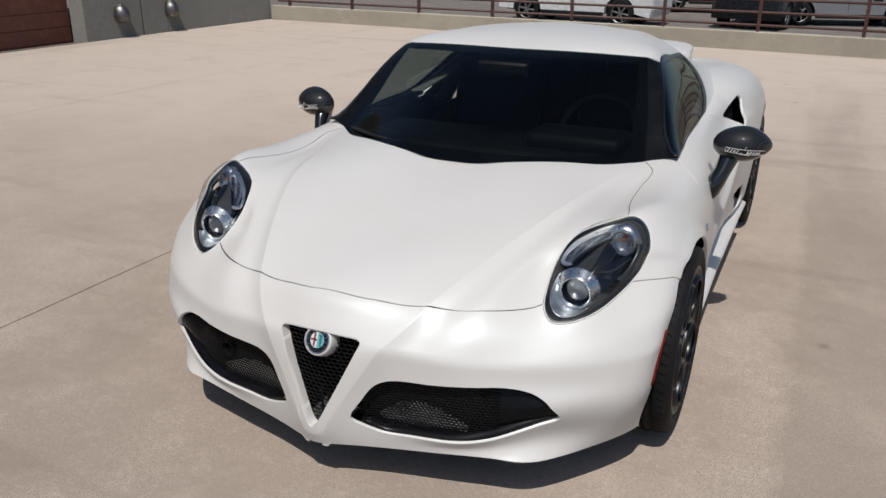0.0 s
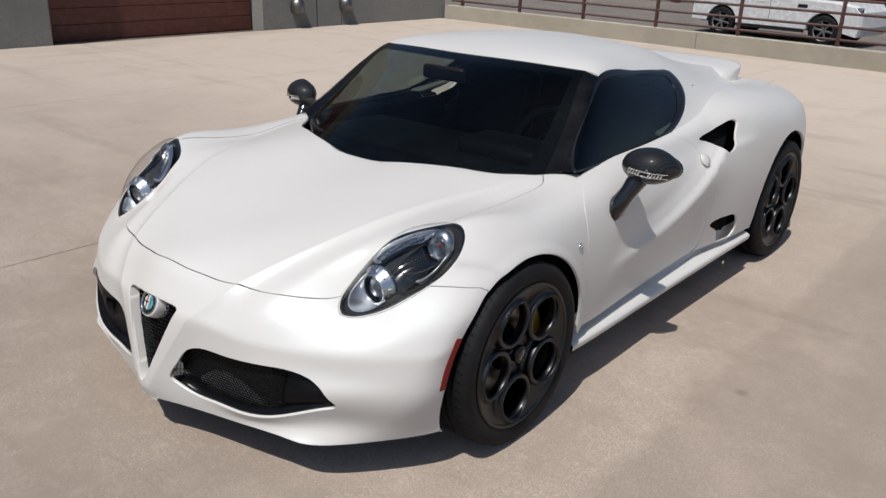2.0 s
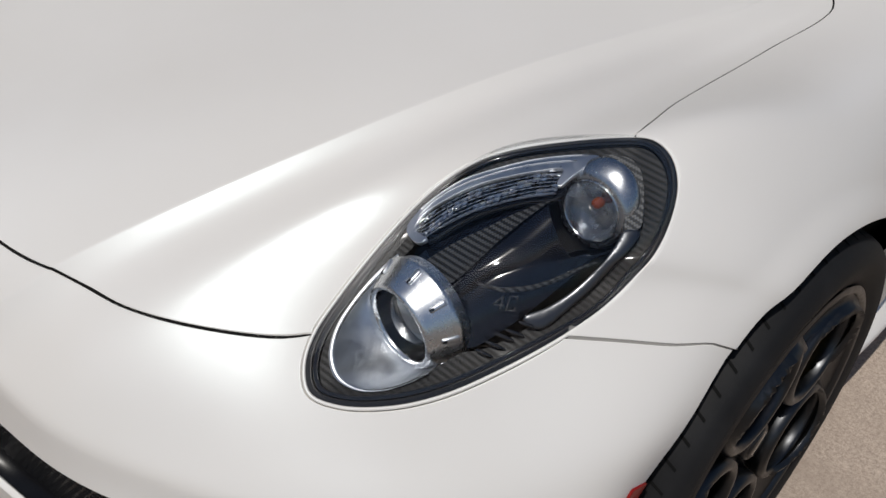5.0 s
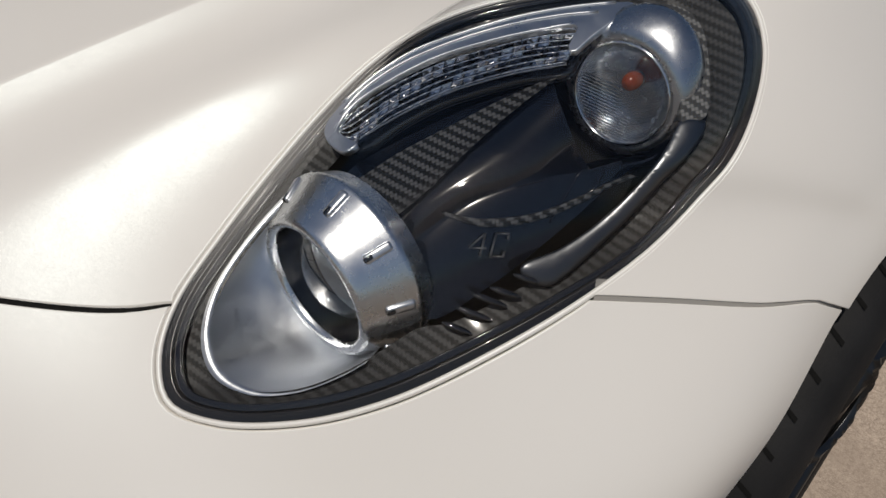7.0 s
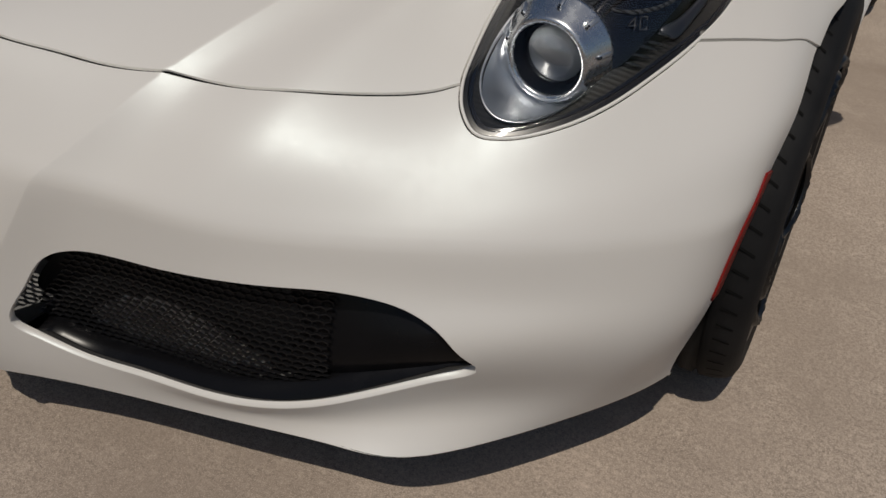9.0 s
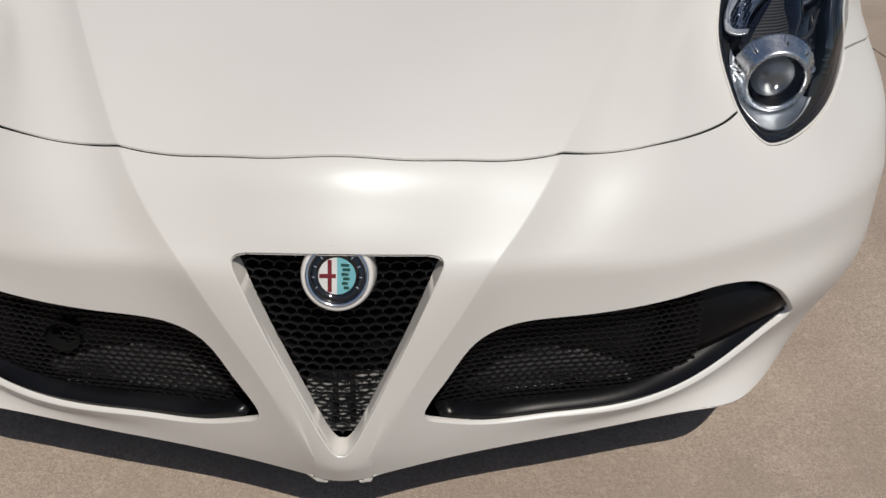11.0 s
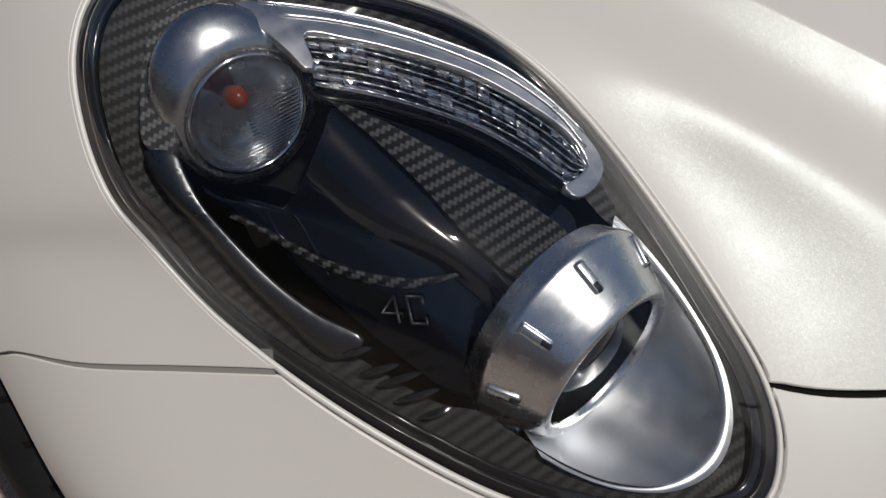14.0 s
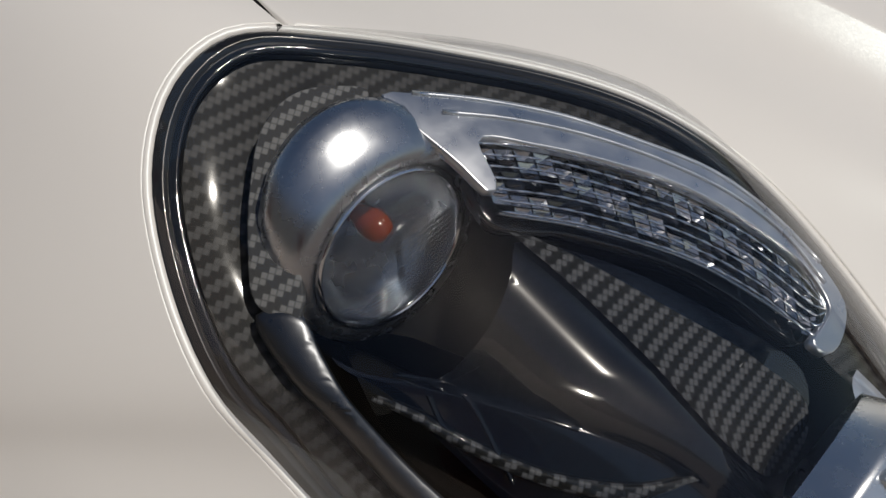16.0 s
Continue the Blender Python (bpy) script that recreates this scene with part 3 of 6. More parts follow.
# ---- seams and openings, drawn on the skin ----
LAMP_RING = [(.580, -.511, .574), (.572, -.465, .600), (.569, -.42, .630), (.572, -.375, .660), (.584, -.325, .688), (.606, -.28, .710), (.638, -.246, .731),
             (.676, -.220, .748), (.716, -.200, .760), (.747, -.186, .764), (.776, -.190, .758), (.799, -.206, .742), (.815, -.235, .718), (.820, -.270, .687),
             (.811, -.315, .653), (.793, -.360, .625), (.765, -.415, .595), (.730, -.465, .565), (.692, -.503, .545), (.652, -.537, .538), (.620, -.551, .542), (.596, -.538, .556)]
lamp_uv = SKIN.find(spline(LAMP_RING, 150, True))


def nearest(loop, p):
    return int(((loop - SKIN.find([p])[0]) ** 2).sum(1).argmin())


def arc(loop, i, j):
    """Points of a closed loop from i onward to j."""
    n = len(loop)
    return loop[[(i + k) % n for k in range((j - i) % n + 1)]]


def mirrored(uv):
    return np.asarray(uv)[::-1] * (-1, 1)


i_in, i_top, i_side = nearest(lamp_uv, (.580, -.511, .574)), nearest(lamp_uv, (.730, -.194, .762)), nearest(lamp_uv, (.794, -.358, .624))
front_seam = SKIN.find(np.vstack([spline([(0, -.714, .584), (.083, -.711, .579), (.154, -.698, .574), (.21, -.688, .569), (.25, -.680, .570), (.291, -.668, .572)], 30),
                                  spline([(.30, -.665, .571), (.335, -.650, .564), (.40, -.634, .565), (.457, -.609, .567), (.516, -.567, .565), (.555, -.535, .567), (.580, -.511, .574)], 30)]))
side_seam = SKIN.find(spline([(.730, -.194, .762), (.726, -.15, .761), (.711, -.08, .752), (.690, .06, .743), (.686, .20, .744), (.695, .315, .756), (.690, .365, .768), (.648, .43, .775)], 40))
ARCH = (-0.028, 0.298, 0.358)
bumper_seam = SKIN.find(spline([(.794, -.358, .624), (.830, -.322, .622), (.865, -.285, .618), (.905, -.240, .6145), (.915, -.2159, .5755)], 20))[:-4]


def arch(a0, a1, n=40, centre=ARCH):
    """The wheel arch's edge, angles in degrees from the front (0) over the top (90) to the rear (180)."""
    t = np.radians(np.linspace(a0, a1, n))
    return find_side(SKIN, centre[0] - centre[2] * np.cos(t), centre[1] + centre[2] * np.sin(t), 7)


a_seam = 57.5
arch_front = arch(-24, a_seam, 40)
bumper_seam = np.vstack([bumper_seam[bumper_seam[:, 0] < arch(a_seam, a_seam + 1, 2)[0][0] - 0.004], arch(a_seam, a_seam + 1, 2)[:1]])
chin_uv = np.stack([np.linspace(0, arch_front[0][0], 60), np.full(60, 0.004)], 1)

# openings of the nose
g_half = np.vstack([spline([(.004, -.84, .2045), (.010, -.838, .211), (.030, -.832, .249)], 8), spline([(.030, -.832, .249), (.075, -.812, .345), (.118, -.79, .438)], 20),
                    spline([(.118, -.79, .438), (.131, -.786, .470), (.126, -.786, .479), (.112, -.786, .482)], 14), spline([(.112, -.786, .482), (.05, -.79, .484), (.001, -.79, .4845)], 14)])
grille_half = SKIN.find(g_half)
grille_uv = np.vstack([grille_half, mirrored(grille_half)])
INTAKE_RING = [(.115, -.815, .245), (.150, -.812, .305), (.185, -.806, .352), (.225, -.796, .370), (.34, -.762, .376), (.45, -.725, .380), (.54, -.69, .381), (.595, -.66, .365), (.640, -.634, .328), (.666, -.617, .300),
               (.630, -.655, .279), (.57, -.694, .254), (.49, -.725, .228), (.40, -.748, .211), (.30, -.775, .203), (.215, -.795, .203), (.155, -.808, .220)]
intake_uv = SKIN.find(spline(INTAKE_RING, 120, True))

CREASES = [np.stack([np.full(280, f * SKIN.u[SKIN.n + 1] + o), np.linspace(SKIN.v[2] + .01, SKIN.v[12], 280)], 1) for f in (1, -1) for o in (-.0035, 0, .0035)]

# ---- the car ----
car = tagged(empty("sports_car"), "pearl white two-seat sports coupe parked on the concrete yard", "car")
bumper_loop = np.vstack([mirrored(front_seam)[:-1], front_seam[:-1], arc(lamp_uv[::-1], len(lamp_uv) - 1 - i_in, len(lamp_uv) - 1 - i_side), bumper_seam[1:], arch_front[::-1], chin_uv[::-1],
                         mirrored(np.vstack([arc(lamp_uv[::-1], len(lamp_uv) - 1 - i_in, len(lamp_uv) - 1 - i_side), bumper_seam[1:], arch_front[::-1], chin_uv[::-1]]))[1:-1]])
bumper = panel("front_bumper", SKIN, [bumper_loop, grille_uv, intake_uv, mirrored(intake_uv)], PAINT, car, "pearl white front bumper with a shield grille", gap=.0030, lines=CREASES)
wbase = SKIN.find(spline([(.648, .43, .775), (.52, .29, .780), (.416, .235, .777), (.30, .185, .775), (.15, .145, .778), (0, .130, .779)], 40))
hood_half = np.vstack([front_seam[:-1], arc(lamp_uv, i_in, i_top), side_seam[1:], wbase[1:]])
hood = panel("hood", SKIN, [np.vstack([hood_half[:-1], mirrored(hood_half)[:-1]])], PAINT, car, "pearl white hood with two long creases", gap=.0037, lines=CREASES)
door_front = SKIN.find(spline([(.752, .520, .80), (.81, .440, .758), (.868, .370, .707), (.902, .354, .63), (.911, .352, .56), (.915, .362, .434), (.905, .375, .32), (.90, .375, .27)], 40))
pillar_foot = SKIN.find(spline([(.648, .43, .775), (.69, .468, .786), (.725, .498, .795), (.752, .520, .80)], 14))
sill_front = SKIN.find(spline([(.90, .375, .27), (.893, .36, .235), (.89, .345, .205)], 8))
fender_loop = np.vstack([arc(lamp_uv, i_top, i_side)[::-1], side_seam[1:], pillar_foot[1:], door_front[1:], sill_front[1:], arch(202, a_seam, 70), bumper_seam[::-1][1:-1]])


def both(name, loops, mat, label="", **kw):
    a = panel(name, SKIN, loops, mat, car, label, **kw)
    b = panel(name, SKIN, [mirrored(l) for l in loops], mat, car, label, **kw)
    return a, b


def fender_lift(uv):
    """A soft raised lip round the wheel arch."""
    q = SKIN.at(np.abs(uv[:, 0]), uv[:, 1])
    d = np.hypot(q[:, 1] - ARCH[0], q[:, 2] - ARCH[1]) - ARCH[2]
    f = np.clip(1 - d / .042, 0, 1)
    return .007 * f * f * (3 - 2 * f) * np.clip((q[:, 1] + .30) / .16, 0, 1) * np.clip((q[:, 0] - .80) / .05, 0, 1)


both("front_fender", [fender_loop], PAINT, gap=.0015, lift=fender_lift, step=.014)
belt = SKIN.find(spline([(.752, .520, .80), (.742, .70, .800), (.738, 1.0, .806), (.735, 1.22, .812)], 30))
door_back = SKIN.find(spline([(.735, 1.22, .812), (.79, 1.33, .80), (.83, 1.42, .73), (.86, 1.46, .60), (.878, 1.46, .45), (.886, 1.42, .30), (.888, 1.36, .275)], 50))
door_low = SKIN.find(spline([(.888, 1.36, .275), (.885, 1.0, .262), (.888, .65, .262), (.90, .375, .27)], 40))
DOOR_LINE = spline([(.88, 1.60, .72), (.89, 1.50, .672), (.89, 1.25, .563), (.89, .95, .490), (.89, .60, .450), (.89, .45, .44)], 80)


def door_lift(uv):
    """A soft ridge that sweeps down and forward from the scoop, hollow above it."""
    p = SKIN.at(np.abs(uv[:, 0]), uv[:, 1])
    z = np.interp(p[:, 1], DOOR_LINE[::-1, 1], DOOR_LINE[::-1, 2])
    amp = np.interp(p[:, 1], [.50, .70, 1.2, 1.55, 1.75, 1.95], [0, .5, 1, 1, .6, 0])
    h = p[:, 2] - z
    up = np.clip(1 - h / .045, 0, 1) ** 2 * (3 - 2 * np.clip(1 - h / .045, 0, 1))
    down = np.clip(1 + h / .22, 0, 1)
    return .017 * amp * np.where(h > 0, up, down * down) - .012 * amp * np.exp(-((h - .09) / .05) ** 2)


both("door", [np.vstack([belt, door_back[1:], door_low[1:], door_front[::-1][1:-1]])], PAINT, lift=door_lift, step=.014)

u_c = SKIN.u[SKIN.n - 1:]


def underlay(name, pts, width=0.03, depth=-0.005, mat=None):
    """A strip behind a seam, its dark colour standing for the shade in the gap."""
    t = np.gradient(pts, axis=0)
    t /= np.maximum(np.linalg.norm(t, axis=1), 1e-9)[:, None]
    o = np.stack([-t[:, 1], t[:, 0]], 1) * width * 0.5
    for f in (1, -1):
        a, b = (pts + o) * (f, 1), (pts - o) * (f, 1)
        pa, pb = SKIN.tangents(*a.T), SKIN.tangents(*b.T)
        v = np.vstack([pa[0] + depth * pa[3], pb[0] + depth * pb[3]])
        n = len(pts)
        mesh_part(name, v, [(i, i + 1, n + i + 1, n + i) for i in range(n - 1)], mat or UNDER, car)


underlay("seam_gasket", front_seam)
underlay("seam_gasket", bumper_seam, 0.02, -.0018, SEAMGREY)
# a dark tube draws the shade of the gap along the hood's sides
for f in (1, -1):
    p, _, _, n = SKIN.tangents(*(side_seam * (f, 1)).T)
    part("seam_gasket", tube_bm(p - n * .0016, .0017, 6), UNDER, car)
underlay("seam_gasket", door_front)

# rear quarter, sill and tail
REAR_ARCH = (2.385, 0.325, 0.372)
u_in = SKIN.u[SKIN.n - 1 + 5] - 0.06
v_row = SKIN.v
u_end = SKIN.u[-1] - 0.003
quarter_sill = SKIN.find(spline([(.888, 1.36, .275), (.889, 1.6, .265), (.893, 1.90, .26), (.897, 2.0, .255)], 24))
belt_back = np.vstack([belt[-1:], np.stack([np.full(30, u_in), np.linspace(belt[-1][1] + 0.03, v_row[-1] - 0.004, 30)], 1)])
tail_edge = np.stack([np.linspace(u_in, u_end, 20), np.full(20, v_row[-1] - 0.004)], 1)
ra = arch(0, 200, 60, REAR_ARCH)
ra = ra[ra[:, 1] >= quarter_sill[-1][1] + 0.004]
low_tail = np.stack([np.full(30, u_end), np.linspace(v_row[-1] - 0.01, ra[-1][1] + 0.01, 30)], 1)
SCOOP = [(.803, 1.45, .783), (.811, 1.56, .808), (.820, 1.66, .828), (.833, 1.745, .839), (.845, 1.765, .822), (.857, 1.735, .789), (.870, 1.70, .745), (.879, 1.655, .712), (.873, 1.595, .708), (.848, 1.56, .742), (.822, 1.51, .768)]
scoop_uv = SKIN.find(spline(SCOOP, 60, True))
LOW_SCOOP = [(.889, 1.50, .386), (.895, 1.57, .396), (.903, 1.655, .394), (.909, 1.75, .380), (.909, 1.785, .345), (.905, 1.785, .30), (.895, 1.735, .264), (.887, 1.65, .262), (.887, 1.61, .285), (.889, 1.58, .340)]
low_uv = SKIN.find(spline(LOW_SCOOP, 60, True))
quarter_loop = np.vstack([belt_back, tail_edge[1:], low_tail, ra[::-1], quarter_sill[::-1], door_back[::-1][1:]])
both("rear_quarter", [quarter_loop, scoop_uv, low_uv], PAINT, step=0.017, lift=door_lift)
deck_v0 = v_row[16]
deck = np.array([(-u_in, deck_v0), (u_in, deck_v0)] + [(u_in, v) for v in np.linspace(deck_v0, v_row[-1] - 0.004, 20)[1:]] + [(-u_in, v) for v in np.linspace(v_row[-1] - 0.004, deck_v0, 20)[:-1]])
panel("rear_deck", SKIN, [deck], PAINT, car, step=0.04)
for s in (1, -1):
    for nm, uv in (("side_scoop", scoop_uv), ("lower_scoop", low_uv)):
        l = uv if s > 0 else mirrored(uv)
        panel(nm, SKIN, [l], UNDER, car, "dark air scoop", step=0.03, gap=-0.006, lift=-0.06, rim=0)
    sill_pts = spline([(.884, .318, .228), (.890, .42, .230), (.892, .50, .232), (.887, .90, .230), (.89, 1.30, .235), (.893, 1.70, .238), (.897, 1.98, .24)], 40)
    sv, sf = [], []
    # the sill: a blade with a bright upper ledge and an undercut foot
    shape = [(-.055, .05), (-.047, .014), (-.036, .004), (.004, -.006), (.018, -.012), (.022, -.020), (.018, -.038), (-.004, -.056), (-.06, -.068), (-.15, -.075)]
    for q in sill_pts:
        sv += [(s * (q[0] + dx), q[1], q[2] + dz) for dx, dz in shape]
    k = len(shape)
    for i in range(len(sill_pts) - 1):
        for j in range(k - 1):
            f = (i * k + j, i * k + j + 1, (i + 1) * k + j + 1, (i + 1) * k + j)
            sf.append(f if s > 0 else f[::-1])
    mesh_part("side_sill", sv, sf, PAINT, car, "pearl white side sill blade")

# dark tub that closes the body from inside and below
tub = bmesh.new()
tub_sections = [(-.66, .28, .16, .42), (-.56, .50, .15, .46), (-.36, .60, .14, .46), (.36, .66, .14, .66), (.42, .80, .14, .60), (1.95, .80, .14, .66), (2.02, .62, .16, .70), (2.75, .62, .18, .70), (2.95, .60, .22, .60)]
rings = []
for y, x, z0, z1 in tub_sections:
    rings.append([tub.verts.new(q) for q in ((-x, y, z0), (x, y, z0), (x, y, z1), (-x, y, z1))])
for a, b in zip(rings, rings[1:]):
    for i in range(4):
        tub.faces.new((a[i], a[(i + 1) % 4], b[(i + 1) % 4], b[i]))
tub.faces.new(rings[0][::-1])
tub.faces.new(rings[-1])
part("underbody", tub, UNDER, car, "matt black underbody tub", smooth=False)
# flat tray under the nose, from the chin back to the tub
tray_u = np.linspace(-arch_front[0][0], arch_front[0][0], 81)
tray_edge = SKIN.at(tray_u, np.full(81, .004))
tray_back = np.stack([tray_edge[:, 0] * .97, np.maximum(tray_edge[:, 1] + .004, np.where(np.abs(tray_edge[:, 0]) > .56, -.42, -.10)), np.full(81, .142)], 1)
mesh_part("undertray", np.vstack([tray_edge + (0, .003, .004), tray_back]), [(i, i + 1, 82 + i, 81 + i) for i in range(80)], UNDER, car, "matt black tray under the nose")
for s in (1, -1):
    for cy, cz, r, x0 in ((ARCH[0], ARCH[1], ARCH[2] + .004, .60), (REAR_ARCH[0], REAR_ARCH[1], REAR_ARCH[2] + .004, .60)):
        bm = bmesh.new()
        rows_ = []
        for x in (x0, .862):
            rows_.append([bm.verts.new((s * x, cy - r * math.cos(t), max(.16, cz + r * math.sin(t)))) for t in np.radians(np.linspace(-12, 180, 36))])
        for i in range(35):
            bm.faces.new((rows_[0][i], rows_[0][i + 1], rows_[1][i + 1], rows_[1][i]))
        c = [bm.verts.new(v.co) for v in rows_[0]]
        bm.faces.new(c)
        part("wheel_liner", bm, UNDER, car, "matt black wheel arch liner", smooth=False)

# ---- greenhouse ----
# columns: centre, mid, screen pillar, roof rail, side glass middle, belt
screen_foot = [(0, .122, .778), (.33, .192, .776), (.645, .432, .776), (.70, .462, .795), (.737, .475, .803), (.757, .478, .805)]
screen_mid = [(0, .42, .972), (.31, .475, .962), (.598, .645, .952), (.655, .665, .948), (.708, .66, .88), (.748, .66, .802)]
roof_front = [(0, .745, 1.122), (.29, .772, 1.120), (.54, .845, 1.106), (.590, .875, 1.083), (.678, .88, .95), (.742, .88, .802)]
roof_mid = [(0, 1.15, 1.176), (.30, 1.15, 1.163), (.50, 1.16, 1.122), (.575, 1.18, 1.075), (.676, 1.17, .945), (.740, 1.17, .806)]
roof_aft = [(0, 1.60, 1.155), (.29, 1.60, 1.137), (.46, 1.60, 1.09), (.560, 1.60, 1.030), (.662, 1.56, .935), (.744, 1.48, .838)]
fast_back = [(0, 2.10, 1.05), (.27, 2.10, 1.03), (.42, 2.10, .985), (.52, 2.10, .945), (.62, 2.08, .920), (.715, 1.98, .895)]
duck_tail = [(0, 2.62, .950), (.27, 2.62, .940), (.38, 2.62, .915), (.46, 2.62, .872), (.55, 2.60, .862), (.64, 2.55, .865)]
CABIN = Loft([screen_foot, screen_mid, roof_front, roof_mid, roof_aft, fast_back, duck_tail])
cu, cv = CABIN.u[CABIN.n - 1:], CABIN.v


def strip(a, b, n=40):
    return np.stack([np.linspace(a[0], b[0], n), np.linspace(a[1], b[1], n)], 1)


wind = np.vstack([strip((-cu[2], 0), (cu[2], 0), 60), strip((cu[2], 0), (cu[2], cv[2])), strip((cu[2], cv[2]), (-cu[2], cv[2]), 60), strip((-cu[2], cv[2]), (-cu[2], 0))])
screen = panel("windscreen", CABIN, [wind], SCREENGLASS, car, "dark windscreen", step=0.03, gap=0.001, rim=0.004)
frit_in = np.vstack([strip((-cu[2] + .05, .045), (cu[2] - .05, .045), 60), strip((cu[2] - .05, .045), (cu[2] - .035, cv[2] - .05)), strip((cu[2] - .035, cv[2] - .05), (-cu[2] + .035, cv[2] - .05), 60), strip((-cu[2] + .035, cv[2] - .05), (-cu[2] + .05, .045))])
panel("screen_border", CABIN, [wind, frit_in], FIN, car, "black windscreen border", step=0.02, gap=0.0, lift=-0.003, rim=0)
win = CABIN.find(spline([(.752, .49, .806), (.742, .88, .806), (.739, 1.12, .812), (.735, 1.24, .828), (.722, 1.36, .860), (.695, 1.47, .905), (.655, 1.545, .955), (.60, 1.575, 1.00), (.567, 1.56, 1.037), (.57, 1.40, 1.058), (.582, 1.18, 1.070), (.594, .90, 1.076), (.60, .85, 1.06), (.655, .67, .945), (.70, .545, .860)], 130, True))


def cabin_both(name, loops, mat, label="", **kw):
    for f in (lambda l: l, mirrored):
        panel(name, CABIN, [f(l) for l in loops], mat, car, label, **kw)


cabin_both("side_window", [win], TINT, "dark tinted side window", step=0.03, gap=0.004, lift=-0.002, rim=0.004)
win_seal = np.asarray(win)
grow = win_seal - win_seal.mean(0)
outer = win_seal.mean(0) + grow * (1 + 0.022 / np.maximum(np.linalg.norm(grow, axis=1), 0.1))[:, None]
cabin_both("window_seal", [outer, win], SEAL, "black window seal", step=0.02, gap=-0.002, lift=0.001, rim=0.006)
q_win = CABIN.at(win_seal[:, 0], win_seal[:, 1])
rear_in = win_seal - grow / np.maximum(np.linalg.norm(grow, axis=1), 0.1)[:, None] * (.010 + .062 * np.clip((q_win[:, 1] - 1.22) / .30, 0, 1))[:, None]
cabin_both("window_trim", [win_seal, rear_in], FIN, "black band round the side window", step=.02, gap=0.0, lift=.0005, rim=.003)
pil = np.vstack([strip((cu[2], 0.0), (cu[2], cv[2]), 30), strip((cu[3], cv[2]), (cu[3], 0.0), 30)])
cabin_both("screen_pillar", [pil], FIN, "black windscreen pillar", step=0.02, gap=0.001, lift=-0.001)
pil2 = np.vstack([strip((cu[2], 0.0), (cu[5] - .002, 0.0), 12), strip((cu[5] - .002, 0.0), (cu[5] - .002, cv[1] * .8), 12)[1:], strip((cu[5] - .002, cv[1] * .8), (cu[3], cv[1] * 1.05), 12)[1:], strip((cu[3], cv[1] * 1.05), (cu[2], 0.0), 20)[1:-1]])
cabin_both("window_corner", [pil2], FIN, "black front corner of the side window", step=.02, gap=0.0, lift=-.006, rim=0)
roof_half = np.vstack([strip((0, cv[2]), (cu[3] - .006, cv[2]), 30), strip((cu[3] - .006, cv[2]), (cu[3] - .006, cv[4] - .10), 20)[1:],
                       CABIN.find(spline([(.566, 1.50, 1.044), (.585, 1.60, 1.006), (.66, 1.565, .950), (.70, 1.49, .90), (.735, 1.36, .850), (.744, 1.25, .82)], 24)),
                       strip((cu[5] - .002, cv[3] + .12), (cu[5] - .002, cv[6] - .003), 40), strip((cu[5] - .002, cv[6] - .003), (0, cv[6] - .003), 20)[1:]])
panel("roof", CABIN, [np.vstack([roof_half[:-1], mirrored(roof_half)[:-1]])], PAINT, car, "pearl white roof and fastback", step=0.03, gap=0.001)

# ducktail spoiler lip across the tail
sp_v, sp_f = [], []
for x in np.linspace(-.43, .43, 29):
    e = abs(x) / .43
    z0, cut = .955 - .025 * e ** 4, 1 - .35 * max(0, (e - .85) / .15) ** 2
    sp_v += [(x, y0, z0 + dz) for y0, dz in ((2.52, -.05), (2.60, -.012), (2.72, -.006), (2.60 + .27 * cut, .004), (2.60 + .31 * cut, .006), (2.60 + .325 * cut, -.003), (2.60 + .31 * cut, -.03), (2.60 + .2 * cut, -.11), (2.52, -.12))]
for i in range(28):
    sp_f += [(i * 9 + j, (i + 1) * 9 + j, (i + 1) * 9 + (j + 1) % 9, i * 9 + (j + 1) % 9) for j in range(9)]
sp_f += [tuple(range(9)), tuple(28 * 9 + j for j in range(8, -1, -1))]
mesh_part("tail_spoiler", sp_v, sp_f, PAINT, car, "pearl white ducktail spoiler lip")


# ---- nose details ----
def front_at(x, z, back=0.0):
    """Points of the nose skin at these x and z, moved back along y."""
    uv = find_on(SKIN, x, z, 0, 2, -u_c[6], u_c[6], 0.0, SKIN.v[9])
    p = SKIN.at(*uv.T)
    p[:, 1] += back
    return p


